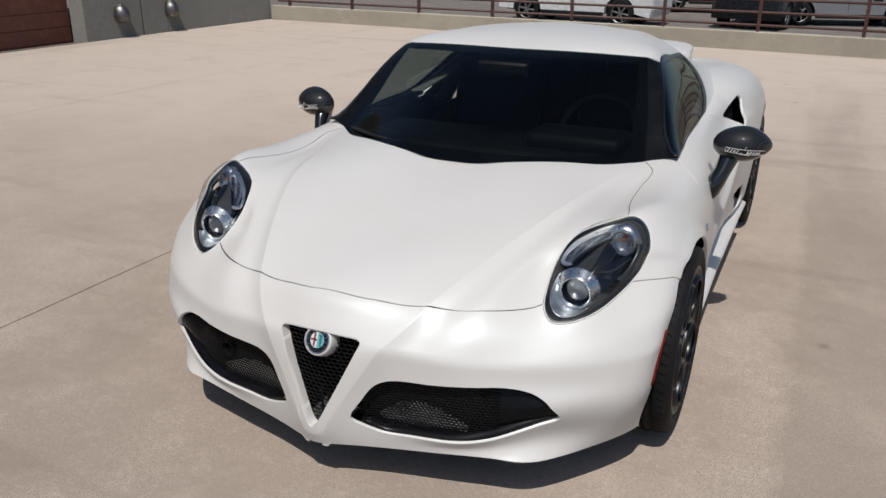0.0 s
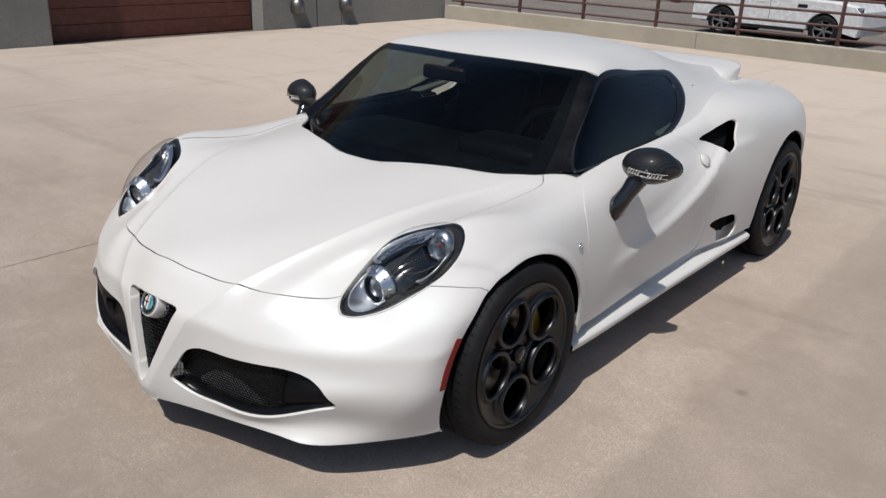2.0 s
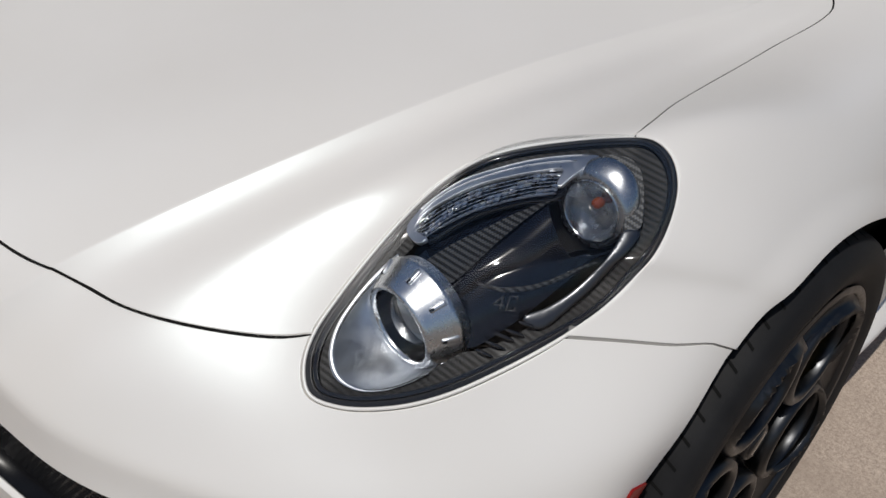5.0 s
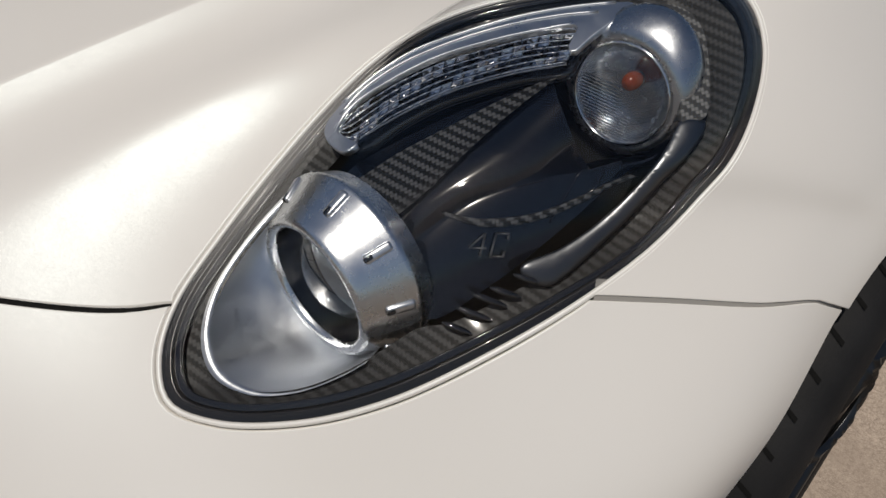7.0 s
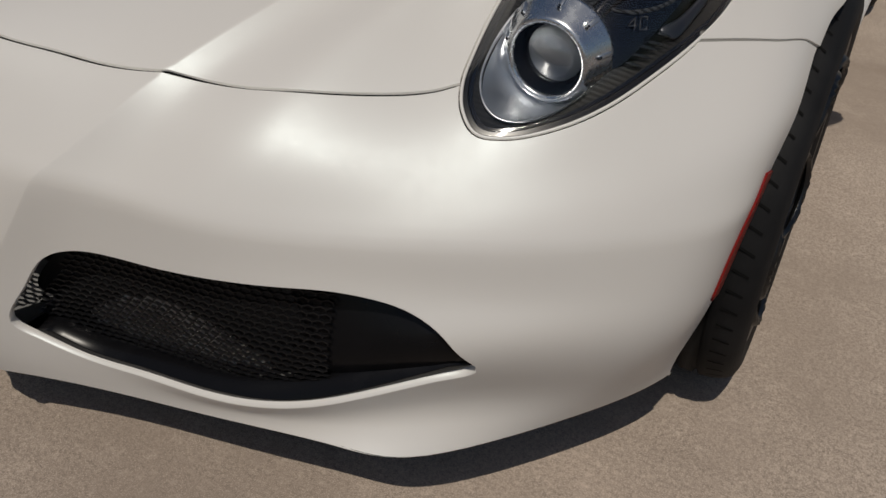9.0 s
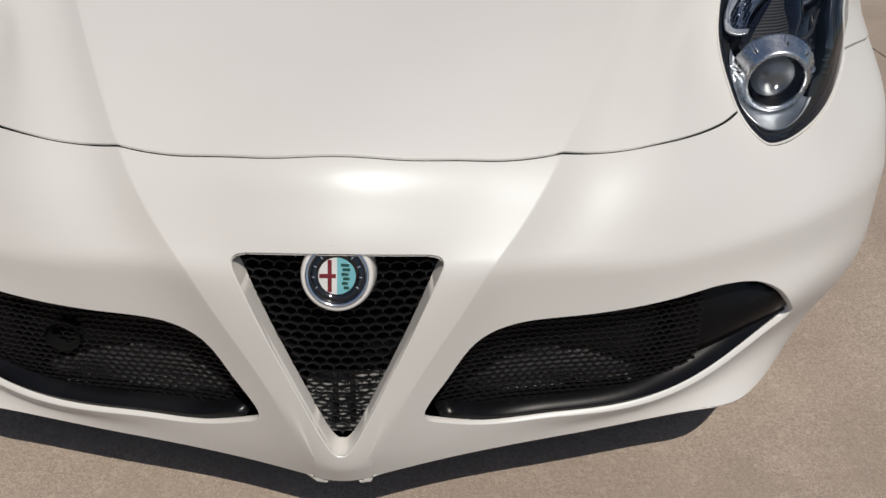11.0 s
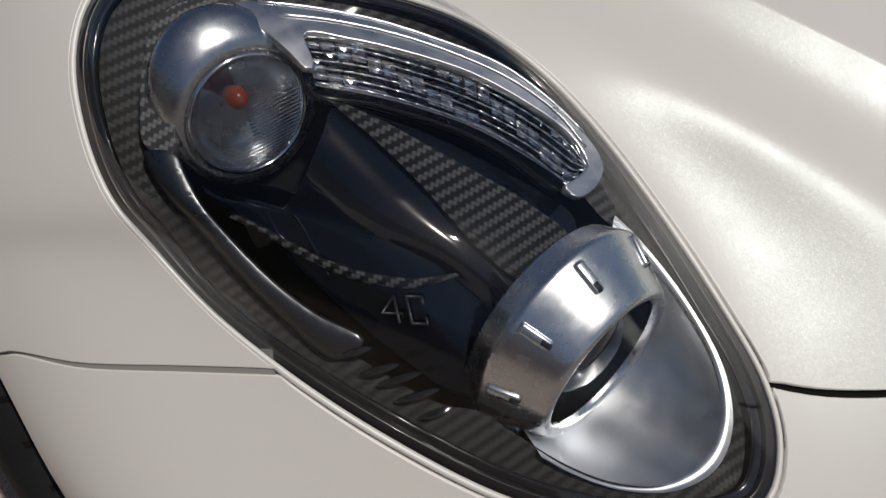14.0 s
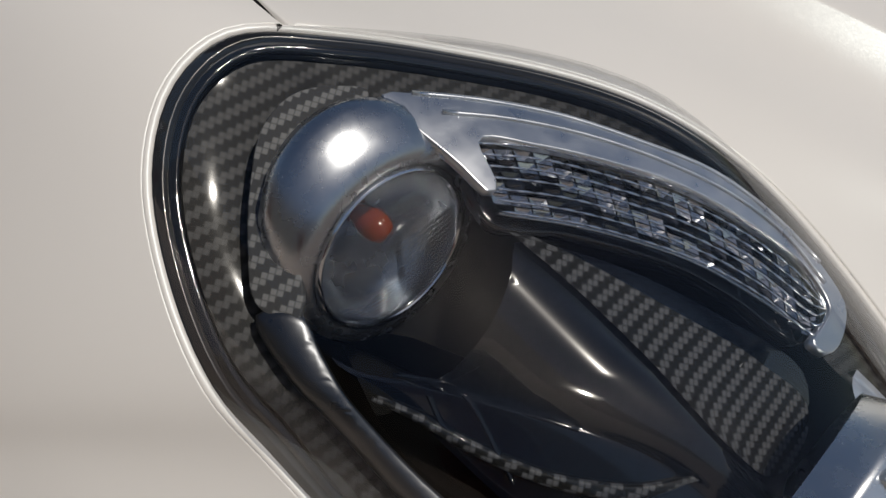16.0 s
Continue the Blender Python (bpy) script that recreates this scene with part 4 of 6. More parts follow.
def honeycomb(name, ring, cell, back, parent, wire=0.0011, depth=0.004):
    """A mesh of hexagonal wire cells inside the outline ring (x, z)."""
    ring = np.asarray(ring)
    lo, hi = ring.min(0), ring.max(0)
    pts, segs, index = [], [], {}

    def vert(x, z):
        key = (round(x * 4000), round(z * 4000))
        if key not in index:
            index[key] = len(pts)
            pts.append((x, z))
        return index[key]

    h = cell * 0.62
    rows_n, cols_n = int((hi[1] - lo[1]) / (h * 1.0)) + 3, int((hi[0] - lo[0]) / cell) + 3
    for r in range(rows_n):
        for c in range(cols_n):
            cx = lo[0] - cell + (c + 0.5 * (r % 2)) * cell
            cz = lo[1] - h + r * h
            a = vert(cx - cell * 0.5, cz + h * 0.17)
            b = vert(cx, cz + h * 0.5 - h * 0.02)
            d = vert(cx + cell * 0.5, cz + h * 0.17)
            e = vert(cx - cell * 0.5, cz - h * 0.17)
            segs += [(a, b), (b, d), (e, a)]
    P = np.array(pts)
    ok = inside(ring, P)
    segs = sorted({tuple(sorted(q)) for q in segs if ok[q[0]] and ok[q[1]] and q[0] != q[1]})
    Q = front_at(P[:, 0], P[:, 1], back)
    vs, fs = [], []
    for a, b in segs:
        p, q = Q[a], Q[b]
        d = np.array([q[0] - p[0], 0, q[2] - p[2]])
        n = np.array([-d[2], 0, d[0]]) / max(np.linalg.norm(d), 1e-6) * wire
        k = len(vs)
        off = np.array([0, depth, 0])
        vs += [p + n, p - n, q - n, q + n, p + n + off, p - n + off, q - n + off, q + n + off]
        fs += [(k, k + 1, k + 2, k + 3), (k, k + 3, k + 7, k + 4), (k + 1, k + 5, k + 6, k + 2)]
    return mesh_part(name, vs, fs, MESHM, parent, "", None, False)


grille = honeycomb("shield_grille", np.vstack([g_half[:, [0, 2]], g_half[::-1, [0, 2]] * (-1, 1)]) * (1.06, 1.0), .0185, .034, car)
wall_p, _, _, wall_n = SKIN.tangents(*grille_uv.T)
wall_in = grille_uv * (.985, 1)
wn = len(grille_uv)
mesh_part("grille_frame", np.vstack([wall_p - wall_n * .002, SKIN.at(*wall_in.T) + (0, .036, 0)]), [(i, (i + 1) % wn, wn + (i + 1) % wn, wn + i) for i in range(wn)], PAINT, car)
iring = spline(INTAKE_RING, 120, True)[:, [0, 2]]
for s in (1, -1):
    surround = panel("intake_surround", SKIN, [intake_uv if s > 0 else mirrored(intake_uv)], BLACK, car, "black plastic intake surround", gap=-.004, lift=-0.075, rim=0, step=0.03)
    fin = SKIN.find(spline([(.47, -.712, .38), (.55, -.69, .382), (.60, -.66, .365), (.645, -.632, .33), (.668, -.617, .30), (.63, -.656, .278), (.56, -.70, .25), (.50, -.722, .232), (.46, -.735, .222), (.475, -.73, .26), (.495, -.72, .32)], 60, True))

    def fin_lift(uv, fin=fin):
        x = SKIN.at(np.abs(uv[:, 0]), uv[:, 1])[:, 0]
        return -0.012 - 0.035 * np.clip((.66 - x) / .16, 0, 1)

    panel("intake_fin", SKIN, [fin if s > 0 else mirrored(fin)], FIN, surround, "smooth black plastic fin", lift=fin_lift, rim=0.02, gap=-0.002, step=0.012)
    ledge = SKIN.find(np.vstack([spline([(.14, -.81, .228), (.21, -.795, .202), (.30, -.775, .202), (.40, -.748, .210), (.49, -.725, .227), (.57, -.694, .253), (.63, -.655, .278), (.664, -.618, .299)], 36), spline([(.645, -.636, .297), (.60, -.675, .270), (.54, -.70, .248), (.49, -.72, .231), (.40, -.745, .2155), (.30, -.77, .2085), (.21, -.79, .2085), (.155, -.80, .228)], 36)]))
    panel("intake_ledge", SKIN, [ledge if s > 0 else mirrored(ledge)], FIN, surround, lift=-0.009, rim=0.03, gap=-.001, step=0.01)
    sub = iring[iring[:, 0] < .53]
    honeycomb("intake_mesh", sub * (s, 1) if s > 0 else (sub * (s, 1)), .0135, .036, surround, .0010)
    # inner mesh, cut to the sunlit patch and coloured pale for that light
    scr = honeycomb("radiator_mesh", spline([(.165, .225), (.20, .262), (.26, .285), (.33, .282), (.40, .258), (.44, .232), (.38, .220), (.28, .212)], 50, True) * (s, 1), .0125, .055, surround, .0017)
    scr.data.materials[0] = LITMESH
    bm = box_bm((.30, .20, .004), (s * .32, -.625, .19), 0.001)
    part("duct_floor", bm, GREYPLATE, surround, "grey duct floor plate", smooth=False)
bm = box_bm((.13, .2, .004), (0, -.69, .19), 0.001)
part("duct_floor", bm, GREYPLATE, grille, "grey duct floor plate", smooth=False)
for x in (-.012, .012):
    part("grille_strut", box_bm((.008, .006, .09), (x, -.775, .24), .001), BLACK, grille)
hook = front_at(np.array([-.39]), np.array([.312]), .030)[0]
# the dark inside the hole is put into the colour
part("tow_eye_plug", lathe_bm([(.024, .006), (.0235, .001), (.021, -.0005), (.0175, .001), (.017, -.012), (.016, -.020), (0, -.021)], 32, Matrix.Translation(hook) @ pose(0, 0, 0, 90, 0, 0)), UNDER, car, "round tow eye recess, its shade put into a black colour")

# round badge on a painted cup
badge_m = Matrix.Translation((0, -.802, .462)) @ pose(0, 0, 0, 66, 0, 0) @ Matrix.Scale(.86, 4)
cup = part("badge_cup", lathe_bm([(.056, -.05), (.055, -.02), (.053, -.004), (.0505, .001), (.047, .001), (.046, -.003), (0, -.003)], 64, badge_m), PAINT, car)
part("badge_rim", lathe_bm([(.0465, -.003), (.0465, .003), (.045, .0048), (.042, .0042), (.0405, .002), (.0405, -.003)], 64, badge_m), CHROME, cup, "polished chrome badge rim")
part("badge_ring", lathe_bm([(.041, .0012), (.041, .0022), (.027, .0026), (.027, .001)], 64, badge_m), GLOSS, cup, "dark enamel badge ring")


def half_disc(r, side, h):
    bm = bmesh.new()
    a = [bm.verts.new((side * r * math.cos(t), r * math.sin(t), h)) for t in np.radians(np.linspace(-90, 90, 24))]
    bm.faces.new(a if side > 0 else a[::-1])
    bmesh.ops.transform(bm, matrix=badge_m, verts=bm.verts)
    return bm


part("badge_field", half_disc(.027, -1, .0024), WHITE, cup, "white enamel half of the badge")
part("badge_field", half_disc(.027, 1, .0024), CYAN, cup, "pale blue enamel half of the badge")
for size, at in (((.006, .047, .0012), (-.0105, 0, .0026)), ((.024, .006, .0014), (-.0135, 0, .0026))):
    part("badge_bar", box_bm(size, at, .0003, None), CRIMSON, cup).data.transform(badge_m)
for k in range(6):
    part("badge_curl", box_bm((.012 - .0008 * k, .0042, .0014), (.0115 + .002 * (k % 2), .016 - .0066 * k, .0026), .0005), GREEN, cup).data.transform(badge_m)
for k in range(10):
    a = math.radians(-30 + k * 26.7)
    part("ring_mark", box_bm((.0045, .0016, .0006), (.034 * math.cos(a), .034 * math.sin(a), .0027), .0002, pose(0, 0, 0, 0, 0, math.degrees(a))), SILVER, cup).data.transform(Matrix.Identity(4))
for ob in [o for o in cup.children if o.name.startswith("ring_mark")]:
    ob.data.transform(badge_m)

# red side markers and small flank fittings
for s in (1, -1):
    inner, outer_ = arch(5, 31, 24, (ARCH[0], ARCH[1], ARCH[2] + .003)), arch(5, 30, 24, (ARCH[0], ARCH[1], ARCH[2] + .023))
    lp = np.vstack([inner, outer_[::-1]])
    panel("side_marker", SKIN, [lp if s > 0 else mirrored(lp)], REDLENS, car, "red side marker reflector", lift=.003, gap=0.0, step=.008)
    uvb = find_side(SKIN, np.array([.292]), np.array([.604]), 7)
    p, _, _, n = SKIN.tangents(*uvb.T)
    q = Vector((0, 0, 1)).rotation_difference(Vector(n[0])).to_matrix().to_4x4()
    mm = Matrix.Diagonal((s, 1, 1, 1)) @ Matrix.Translation(p[0]) @ q
    b = part("fender_button", lathe_bm([(.014, -.002), (.014, .003), (.011, .005), (.008, .002), (0, .002)], 24, mm), CHROME, car, "small round chrome fender button")
    if s < 0:
        b.data.flip_normals()
    uvb = find_side(SKIN, np.array([1.412]), np.array([.705]), 6)
    p, _, _, n = SKIN.tangents(*uvb.T)
    q = Vector((0, 0, 1)).rotation_difference(Vector(n[0])).to_matrix().to_4x4()
    mm = Matrix.Diagonal((s, 1, 1, 1)) @ Matrix.Translation(p[0]) @ q
    b = part("filler_cap", lathe_bm([(.031, -.004), (.031, .000), (.0295, .0012), (.0285, -.001), (.0275, .0012), (.01, .003), (0, .003)], 40, mm), PAINT, car, "round pearl white cap on the flank")
    if s < 0:
        b.data.flip_normals()

# ---- headlights ----

def loop_distance(q, loop):
    """Distance of points from a closed loop of short segments."""
    a, e = loop, np.roll(loop, -1, 0) - loop
    k = np.linalg.norm(q[:, None] - a[None], axis=2).argmin(1)
    best = np.full(len(q), 9.0)
    for j in (k, k - 1):
        w, f = q - a[j], e[j]
        t = np.clip((w * f).sum(1) / np.maximum((f * f).sum(1), 1e-12), 0, 1)
        best = np.minimum(best, np.linalg.norm(w - t[:, None] * f, axis=1))
    return best


def edge_distance(uv):
    a = np.abs(uv[:, 0])
    q = np.stack([a, uv[:, 1]], 1)
    return loop_distance(q, lamp_uv)


def bulge_lift(uv):
    d = np.clip(edge_distance(uv) / .075, 0, 1)
    return 0.027 * (1 - (1 - d) ** 2) - .002


def bowl_lift(uv):
    return -np.clip(.008 + .45 * edge_distance(uv), 0, .035)


def inset(loop, by):
    l = thin_out(np.asarray(loop), .0015)
    t = np.roll(l, -1, 0) - np.roll(l, 1, 0)
    t /= np.maximum(np.linalg.norm(t, axis=1), 1e-9)[:, None]
    area = 0.5 * np.sum(l[:, 0] * np.roll(l[:, 1], -1) - l[:, 1] * np.roll(l[:, 0], -1))
    return l + np.sign(area) * by * np.stack([-t[:, 1], t[:, 0]], 1)


def lathe_along(profile, at, axis, steps=48):
    q = Vector((0, 0, 1)).rotation_difference(Vector(axis).normalized()).to_matrix().to_4x4()
    return lathe_bm(profile, steps, Matrix.Translation(at) @ q)


RING_AT, RING_AXIS = (.6528, -.454, .5987), (-.06, -1, -.097)
LED_RING = [(.698, -.266, .734), (.677, -.278, .728), (.652, -.295, .716), (.627, -.315, .702), (.606, -.340, .685), (.593, -.362, .668), (.595, -.379, .657), (.610, -.384, .656), (.626, -.360, .674), (.642, -.340, .688), (.662, -.323, .701), (.683, -.307, .712), (.708, -.290, .722)]
BAR_RING = [(.718, -.240, .754), (.708, -.244, .752), (.682, -.258, .744), (.656, -.275, .734), (.632, -.296, .721), (.607, -.321, .705), (.593, -.346, .688), (.585, -.368, .672), (.586, -.386, .660), (.600, -.393, .657), (.614, -.393, .659)]
PLATE_EDGE = [(.706, -.459, .576), (.697, -.472, .566), (.677, -.492, .551), (.652, -.509, .543), (.626, -.515, .544), (.606, -.508, .554), (.590, -.486, .571), (.584, -.448, .596), (.587, -.414, .618), (.592, -.398, .629)]
SIDE_BAR = [(.798, -.262, .711), (.801, -.281, .697), (.799, -.297, .683), (.795, -.314, .669), (.787, -.342, .650), (.776, -.376, .631), (.768, -.383, .634), (.760, -.384, .639), (.772, -.361, .648), (.782, -.335, .661), (.790, -.308, .681), (.789, -.285, .703), (.787, -.272, .712)]
STRIPE = [(.704, -.288, .712), (.693, -.298, .706), (.680, -.313, .697), (.655, -.345, .674), (.630, -.378, .652), (.618, -.400, .637), (.633, -.411, .635), (.664, -.410, .645), (.682, -.389, .660), (.686, -.368, .671), (.688, -.343, .681), (.693, -.320, .693), (.699, -.303, .703)]
SHROUD = [(.606, -.394, .646), (.630, -.362, .670), (.664, -.326, .697), (.690, -.305, .710), (.704, -.297, .711), (.714, -.303, .704), (.735, -.311, .692), (.758, -.307, .684), (.776, -.292, .684), (.783, -.278, .690), (.778, -.305, .676), (.770, -.330, .660), (.760, -.355, .643), (.747, -.390, .622), (.724, -.428, .600), (.700, -.425, .610), (.645, -.408, .632), (.612, -.403, .640)]
BEZEL_HOLE = [(.5865, -.440, .602), (.5920, -.484, .573), (.6075, -.5065, .5555), (.6265, -.5135, .5455), (.652, -.5075, .5445), (.6765, -.4905, .5525), (.6965, -.4705, .5675), (.7135, -.4465, .587), (.722, -.432, .597), (.735, -.418, .601), (.757, -.380, .620), (.775, -.340, .640), (.785, -.300, .670), (.787, -.270, .692), (.778, -.250, .714), (.757, -.235, .735), (.735, -.236, .747), (.708, -.252, .744), (.682, -.266, .737), (.656, -.283, .727), (.632, -.304, .714), (.609, -.329, .698), (.599, -.352, .682), (.594, -.374, .667), (.593, -.395, .645), (.589, -.415, .620)]
RIDGE = [(.716, -.287, .715), (.703, -.333, .690), (.692, -.372, .672), (.680, -.413, .648), (.672, -.440, .630)]
FLOOR_EDGE = [(.771, -.291, .669), (.763, -.305, .664), (.754, -.323, .656), (.740, -.347, .648), (.727, -.363, .645), (.715, -.374, .644), (.697, -.384, .645)]
BRIGHT_BAND = [(.715, -.226, .747), (.738, -.215, .750), (.757, -.218, .744), (.769, -.227, .734), (.783, -.242, .720), (.791, -.256, .707), (.784, -.268, .703), (.777, -.262, .715), (.773, -.245, .727), (.763, -.234, .737), (.748, -.229, .745), (.730, -.233, .748)]

ridge_uv = SKIN.find(spline(RIDGE, 60))
floor_uv = SKIN.find(spline(FLOOR_EDGE, 30))
cavity_uv = SKIN.find(np.array([(.744, -.303, .666)]))[0]


def shroud_lift(uv):
    """A round ridge, a gentle hollow on its inner side and a deep floor with a bowl on its outer side."""
    q = np.stack([np.abs(uv[:, 0]), uv[:, 1]], 1)
    near = np.linalg.norm(q[:, None] - ridge_uv[None], axis=2).argmin(1)
    k = np.clip(near, 1, len(ridge_uv) - 2)
    t = ridge_uv[k + 1] - ridge_uv[k - 1]
    w = q - ridge_uv[k]
    tt = (t ** 2).sum(1)
    along = np.clip(k + 2 * (w * t).sum(1) / tt, 0, len(ridge_uv) - 1)
    side_of = (w[:, 0] * t[:, 1] - w[:, 1] * t[:, 0]) / np.sqrt(tt)
    past = np.maximum(k + 2 * (w * t).sum(1) / tt - (len(ridge_uv) - 1), 0) + np.maximum(-(k + 2 * (w * t).sum(1) / tt), 0)
    d = np.hypot(side_of, past * np.sqrt(tt) / 2)
    outer = side_of * np.sign(ridge_uv[-1, 1] - ridge_uv[0, 1]) > 0
    top = np.interp(along, [0, 25, 59], [-.010, -.012, -.027])
    hollow = top - .007 * (1 - np.exp(-(d / .016) ** 2))
    tube = top - (.040 - np.sqrt(np.maximum(.040 ** 2 - d ** 2, 0)))
    c = np.linalg.norm(q - cavity_uv, axis=1)
    floor = -.030 - .016 * np.exp(-(c / .024) ** 2)
    m = .004
    blend = m * np.logaddexp(tube / m, floor / m)
    return np.where(outer, blend, hollow)


def build_headlight(s):
    side = (lambda l: l) if s > 0 else mirrored
    flipm = Matrix.Diagonal((s, 1, 1, 1))

    def solid(name, bm, mat, label="", smooth=True):
        ob = part(name, bm, mat, seal, label, smooth)
        if s < 0:
            ob.data.transform(flipm)
            ob.data.flip_normals()
        return ob

    def skin_part(name, ring, mat, lift, label="", rim=0.003, step=0.006, hole=None, n=90, gap=0.0):
        loops = [SKIN.find(spline(ring, n, True))] + ([SKIN.find(spline(hole, n, True))] if hole is not None else [])
        return panel(name, SKIN, [side(l) for l in loops], mat, seal, label, step=step, gap=gap, lift=lift, rim=rim, roll=.0006)

    seal = panel("headlight", SKIN, [side(lamp_uv), side(inset(lamp_uv, .007))], SEAL, car, "headlight with a carbon bezel behind clear glass", step=.006, gap=0.0018, lift=-.002, rim=.02)
    panel("seal_lip", SKIN, [side(inset(lamp_uv, .0068)), side(inset(lamp_uv, .0090))], GLOSS, seal, step=.004, gap=0, lift=-.0045, rim=.004)
    cover = panel("lens_cover", SKIN, [side(inset(lamp_uv, .004))], LENSGLASS, seal, "clear curved lens cover", step=.008, gap=0, lift=bulge_lift, rim=0)
    panel("lamp_housing", SKIN, [side(inset(lamp_uv, .012))], UNDER, seal, "black lamp housing", step=.02, gap=0, lift=-.075, rim=0)
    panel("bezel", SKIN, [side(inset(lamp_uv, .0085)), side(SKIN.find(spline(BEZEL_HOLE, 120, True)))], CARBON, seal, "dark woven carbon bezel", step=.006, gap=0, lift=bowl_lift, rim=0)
    skin_part("shroud", SHROUD, LAMPBLACK, shroud_lift, "gloss black inner shroud with a round ridge", rim=0, step=.0031)
    skin_part("weave_panel", STRIPE, CARBON_SHEEN, lambda uv: shroud_lift(uv) + .0016, "woven carbon panel", rim=0, step=.004)
    t = np.gradient(floor_uv, axis=0)
    t /= np.linalg.norm(t, axis=1)[:, None]
    w = np.stack([-t[:, 1], t[:, 0]], 1) * np.interp(np.arange(len(floor_uv)), [0, 8, 22, 29], [.001, .0028, .0035, .001])[:, None]
    panel("floor_edge", SKIN, [side(np.vstack([floor_uv + w, (floor_uv - w)[::-1]]))], CARBON_SHEEN, seal, "narrow woven carbon edge", step=.003, gap=0, lift=lambda uv: shroud_lift(uv) + .0025, rim=.003, roll=.0004)
    skin_part("bright_band", BRIGHT_BAND, CARBON_LIT, -.009, "woven carbon band, its bright light put into the colour", rim=.006)
    # teardrop plate: from its own edge down to the foot of the projector ring
    p, _, _, n = SKIN.tangents(*SKIN.find(spline(PLATE_EDGE, 80)).T)
    edge = p - n * .0105
    c, a = np.array(RING_AT), np.array(Vector(RING_AXIS).normalized())
    r = edge - c
    r -= (r @ a)[:, None] * a
    foot = c - a * .016 + r / np.linalg.norm(r, axis=1)[:, None] * .0540
    rows_p = [edge + n * -.004]
    for t in np.linspace(0, 1, 15):
        rows_p.append(edge * (1 - t) + foot * t - n * (.009 * math.sin(math.pi * t ** .8)) + n * (.0008 if t == 0 else 0))
    pv = np.vstack(rows_p) * (s, 1, 1)
    pf = [(i * 80 + j, i * 80 + j + 1, (i + 1) * 80 + j + 1, (i + 1) * 80 + j) for i in range(15) for j in range(79)]
    mesh_part("reflector_plate", pv, pf if s > 0 else [f[::-1] for f in pf], PLATEMETAL, seal, "satin silver teardrop reflector plate")
    skin_part("trim_bar", BAR_RING + [(.618, -.386, .662), (.6135, -.3835, .658)] + LED_RING[6::-1] + [(.7040, -.2820, .7262), (.7075, -.2840, .7262), (.711, -.272, .736)], SILVER, .001, "satin silver lamp trim", rim=.005, step=.004, n=140)
    p, _, _, n = SKIN.tangents(*SKIN.find(spline(LED_RING[:6:-1], 40)).T)
    solid("lens_edge", tube_bm(p - n * .0035, .0008, 6), RIBGLASS)
    bar_uv = SKIN.find(spline(SIDE_BAR, 90, True))

    def bar_lift(uv):
        d = loop_distance(np.stack([np.abs(uv[:, 0]), uv[:, 1]], 1), bar_uv)
        return -.0095 + .0016 * np.sqrt(np.clip(d / .0085, 0, 1))

    skin_part("side_bar", SIDE_BAR, DARKMETAL, bar_lift, "dark satin metal side bar", rim=.002, step=.003)
    # daytime light: rows of small facets behind fine ribs, glints and dark reflections put into their colours
    skin_part("led_tray", LED_RING, GLOSS, -.010, rim=0.008)
    top = spline(LED_RING[:7], 23)
    low = spline([LED_RING[12], LED_RING[11], LED_RING[10], LED_RING[9], LED_RING[8], LED_RING[7], LED_RING[6]], 23)
    fv, bv = [], []
    for i in range(22):
        for j in range(6):
            q = [top[a] * (1 - b) + low[a] * b for a, b in ((i, j / 6), (i + 1, j / 6), (i + 1, (j + 1) / 6), (i, (j + 1) / 6))]
            c = sum(q) / 4
            dn = np.array((-.15, .45, -.88)) * (.004 + .002 * ((i * 7 + j * 3) % 4) / 3)
            q = [x + (c - x) * .10 + np.array((-.15, .45, -.88)) * .003 for x in q]
            tip = c + dn + (q[(i + j) % 4] - c) * .25
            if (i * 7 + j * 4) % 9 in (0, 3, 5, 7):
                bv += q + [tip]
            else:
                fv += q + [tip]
    for nm, vv, mat, lab in (("led_reflector", fv, CELLS, "rows of small light cells in a metal darkened for their reflections"), ("bright_cell_row", bv, CELLGLINT, "light cells in a brighter metal for their glints")):
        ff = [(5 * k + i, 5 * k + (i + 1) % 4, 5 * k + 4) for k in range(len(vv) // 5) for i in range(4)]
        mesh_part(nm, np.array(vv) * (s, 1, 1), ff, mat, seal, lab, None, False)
    for j in range(7):
        line = [top[a] * (1 - j / 6) + low[a] * (j / 6) for a in range(23)]
        line = spline(line, 61)
        solid("led_rib", tube_bm([p + np.array((.0, -.001, .001)) for p in line], [.00055 if k % 3 else .00012 for k in range(61)], 5), CHROME)
    for lift, pts in ((.0030, BAR_RING[1:8]), (.0032, [tuple(.55 * a + .45 * b for a, b in zip(p, q)) for p, q in zip(BAR_RING[1:8], LED_RING[0:7])])):
        p, _, _, n = SKIN.tangents(*SKIN.find(spline(pts, 30)).T)
        solid("trim_ridge", tube_bm(p + n * (lift - .002), .0011, 6), SILVER)
    # main lamp: slotted ring round a projector lens
    at, ax = Vector(RING_AT), Vector(RING_AXIS)
    ring = solid("projector_ring", lathe_along([(.0600, -.046), (.0640, -.036), (.0655, -.0325), (.0658, -.0305), (.0650, -.0290), (.0515, -.0035), (.0503, -.0010), (.0485, .0012), (.0462, .0018), (.0440, .0010), (.0425, -.0012), (.0420, -.004), (.0415, -.026)], at, ax, 64), RINGMETAL, "brushed silver projector ring")
    solid("projector_barrel", lathe_along([(.0419, -.003), (.041, -.034), (.0, -.040)], at, ax), LAMPBLACK)
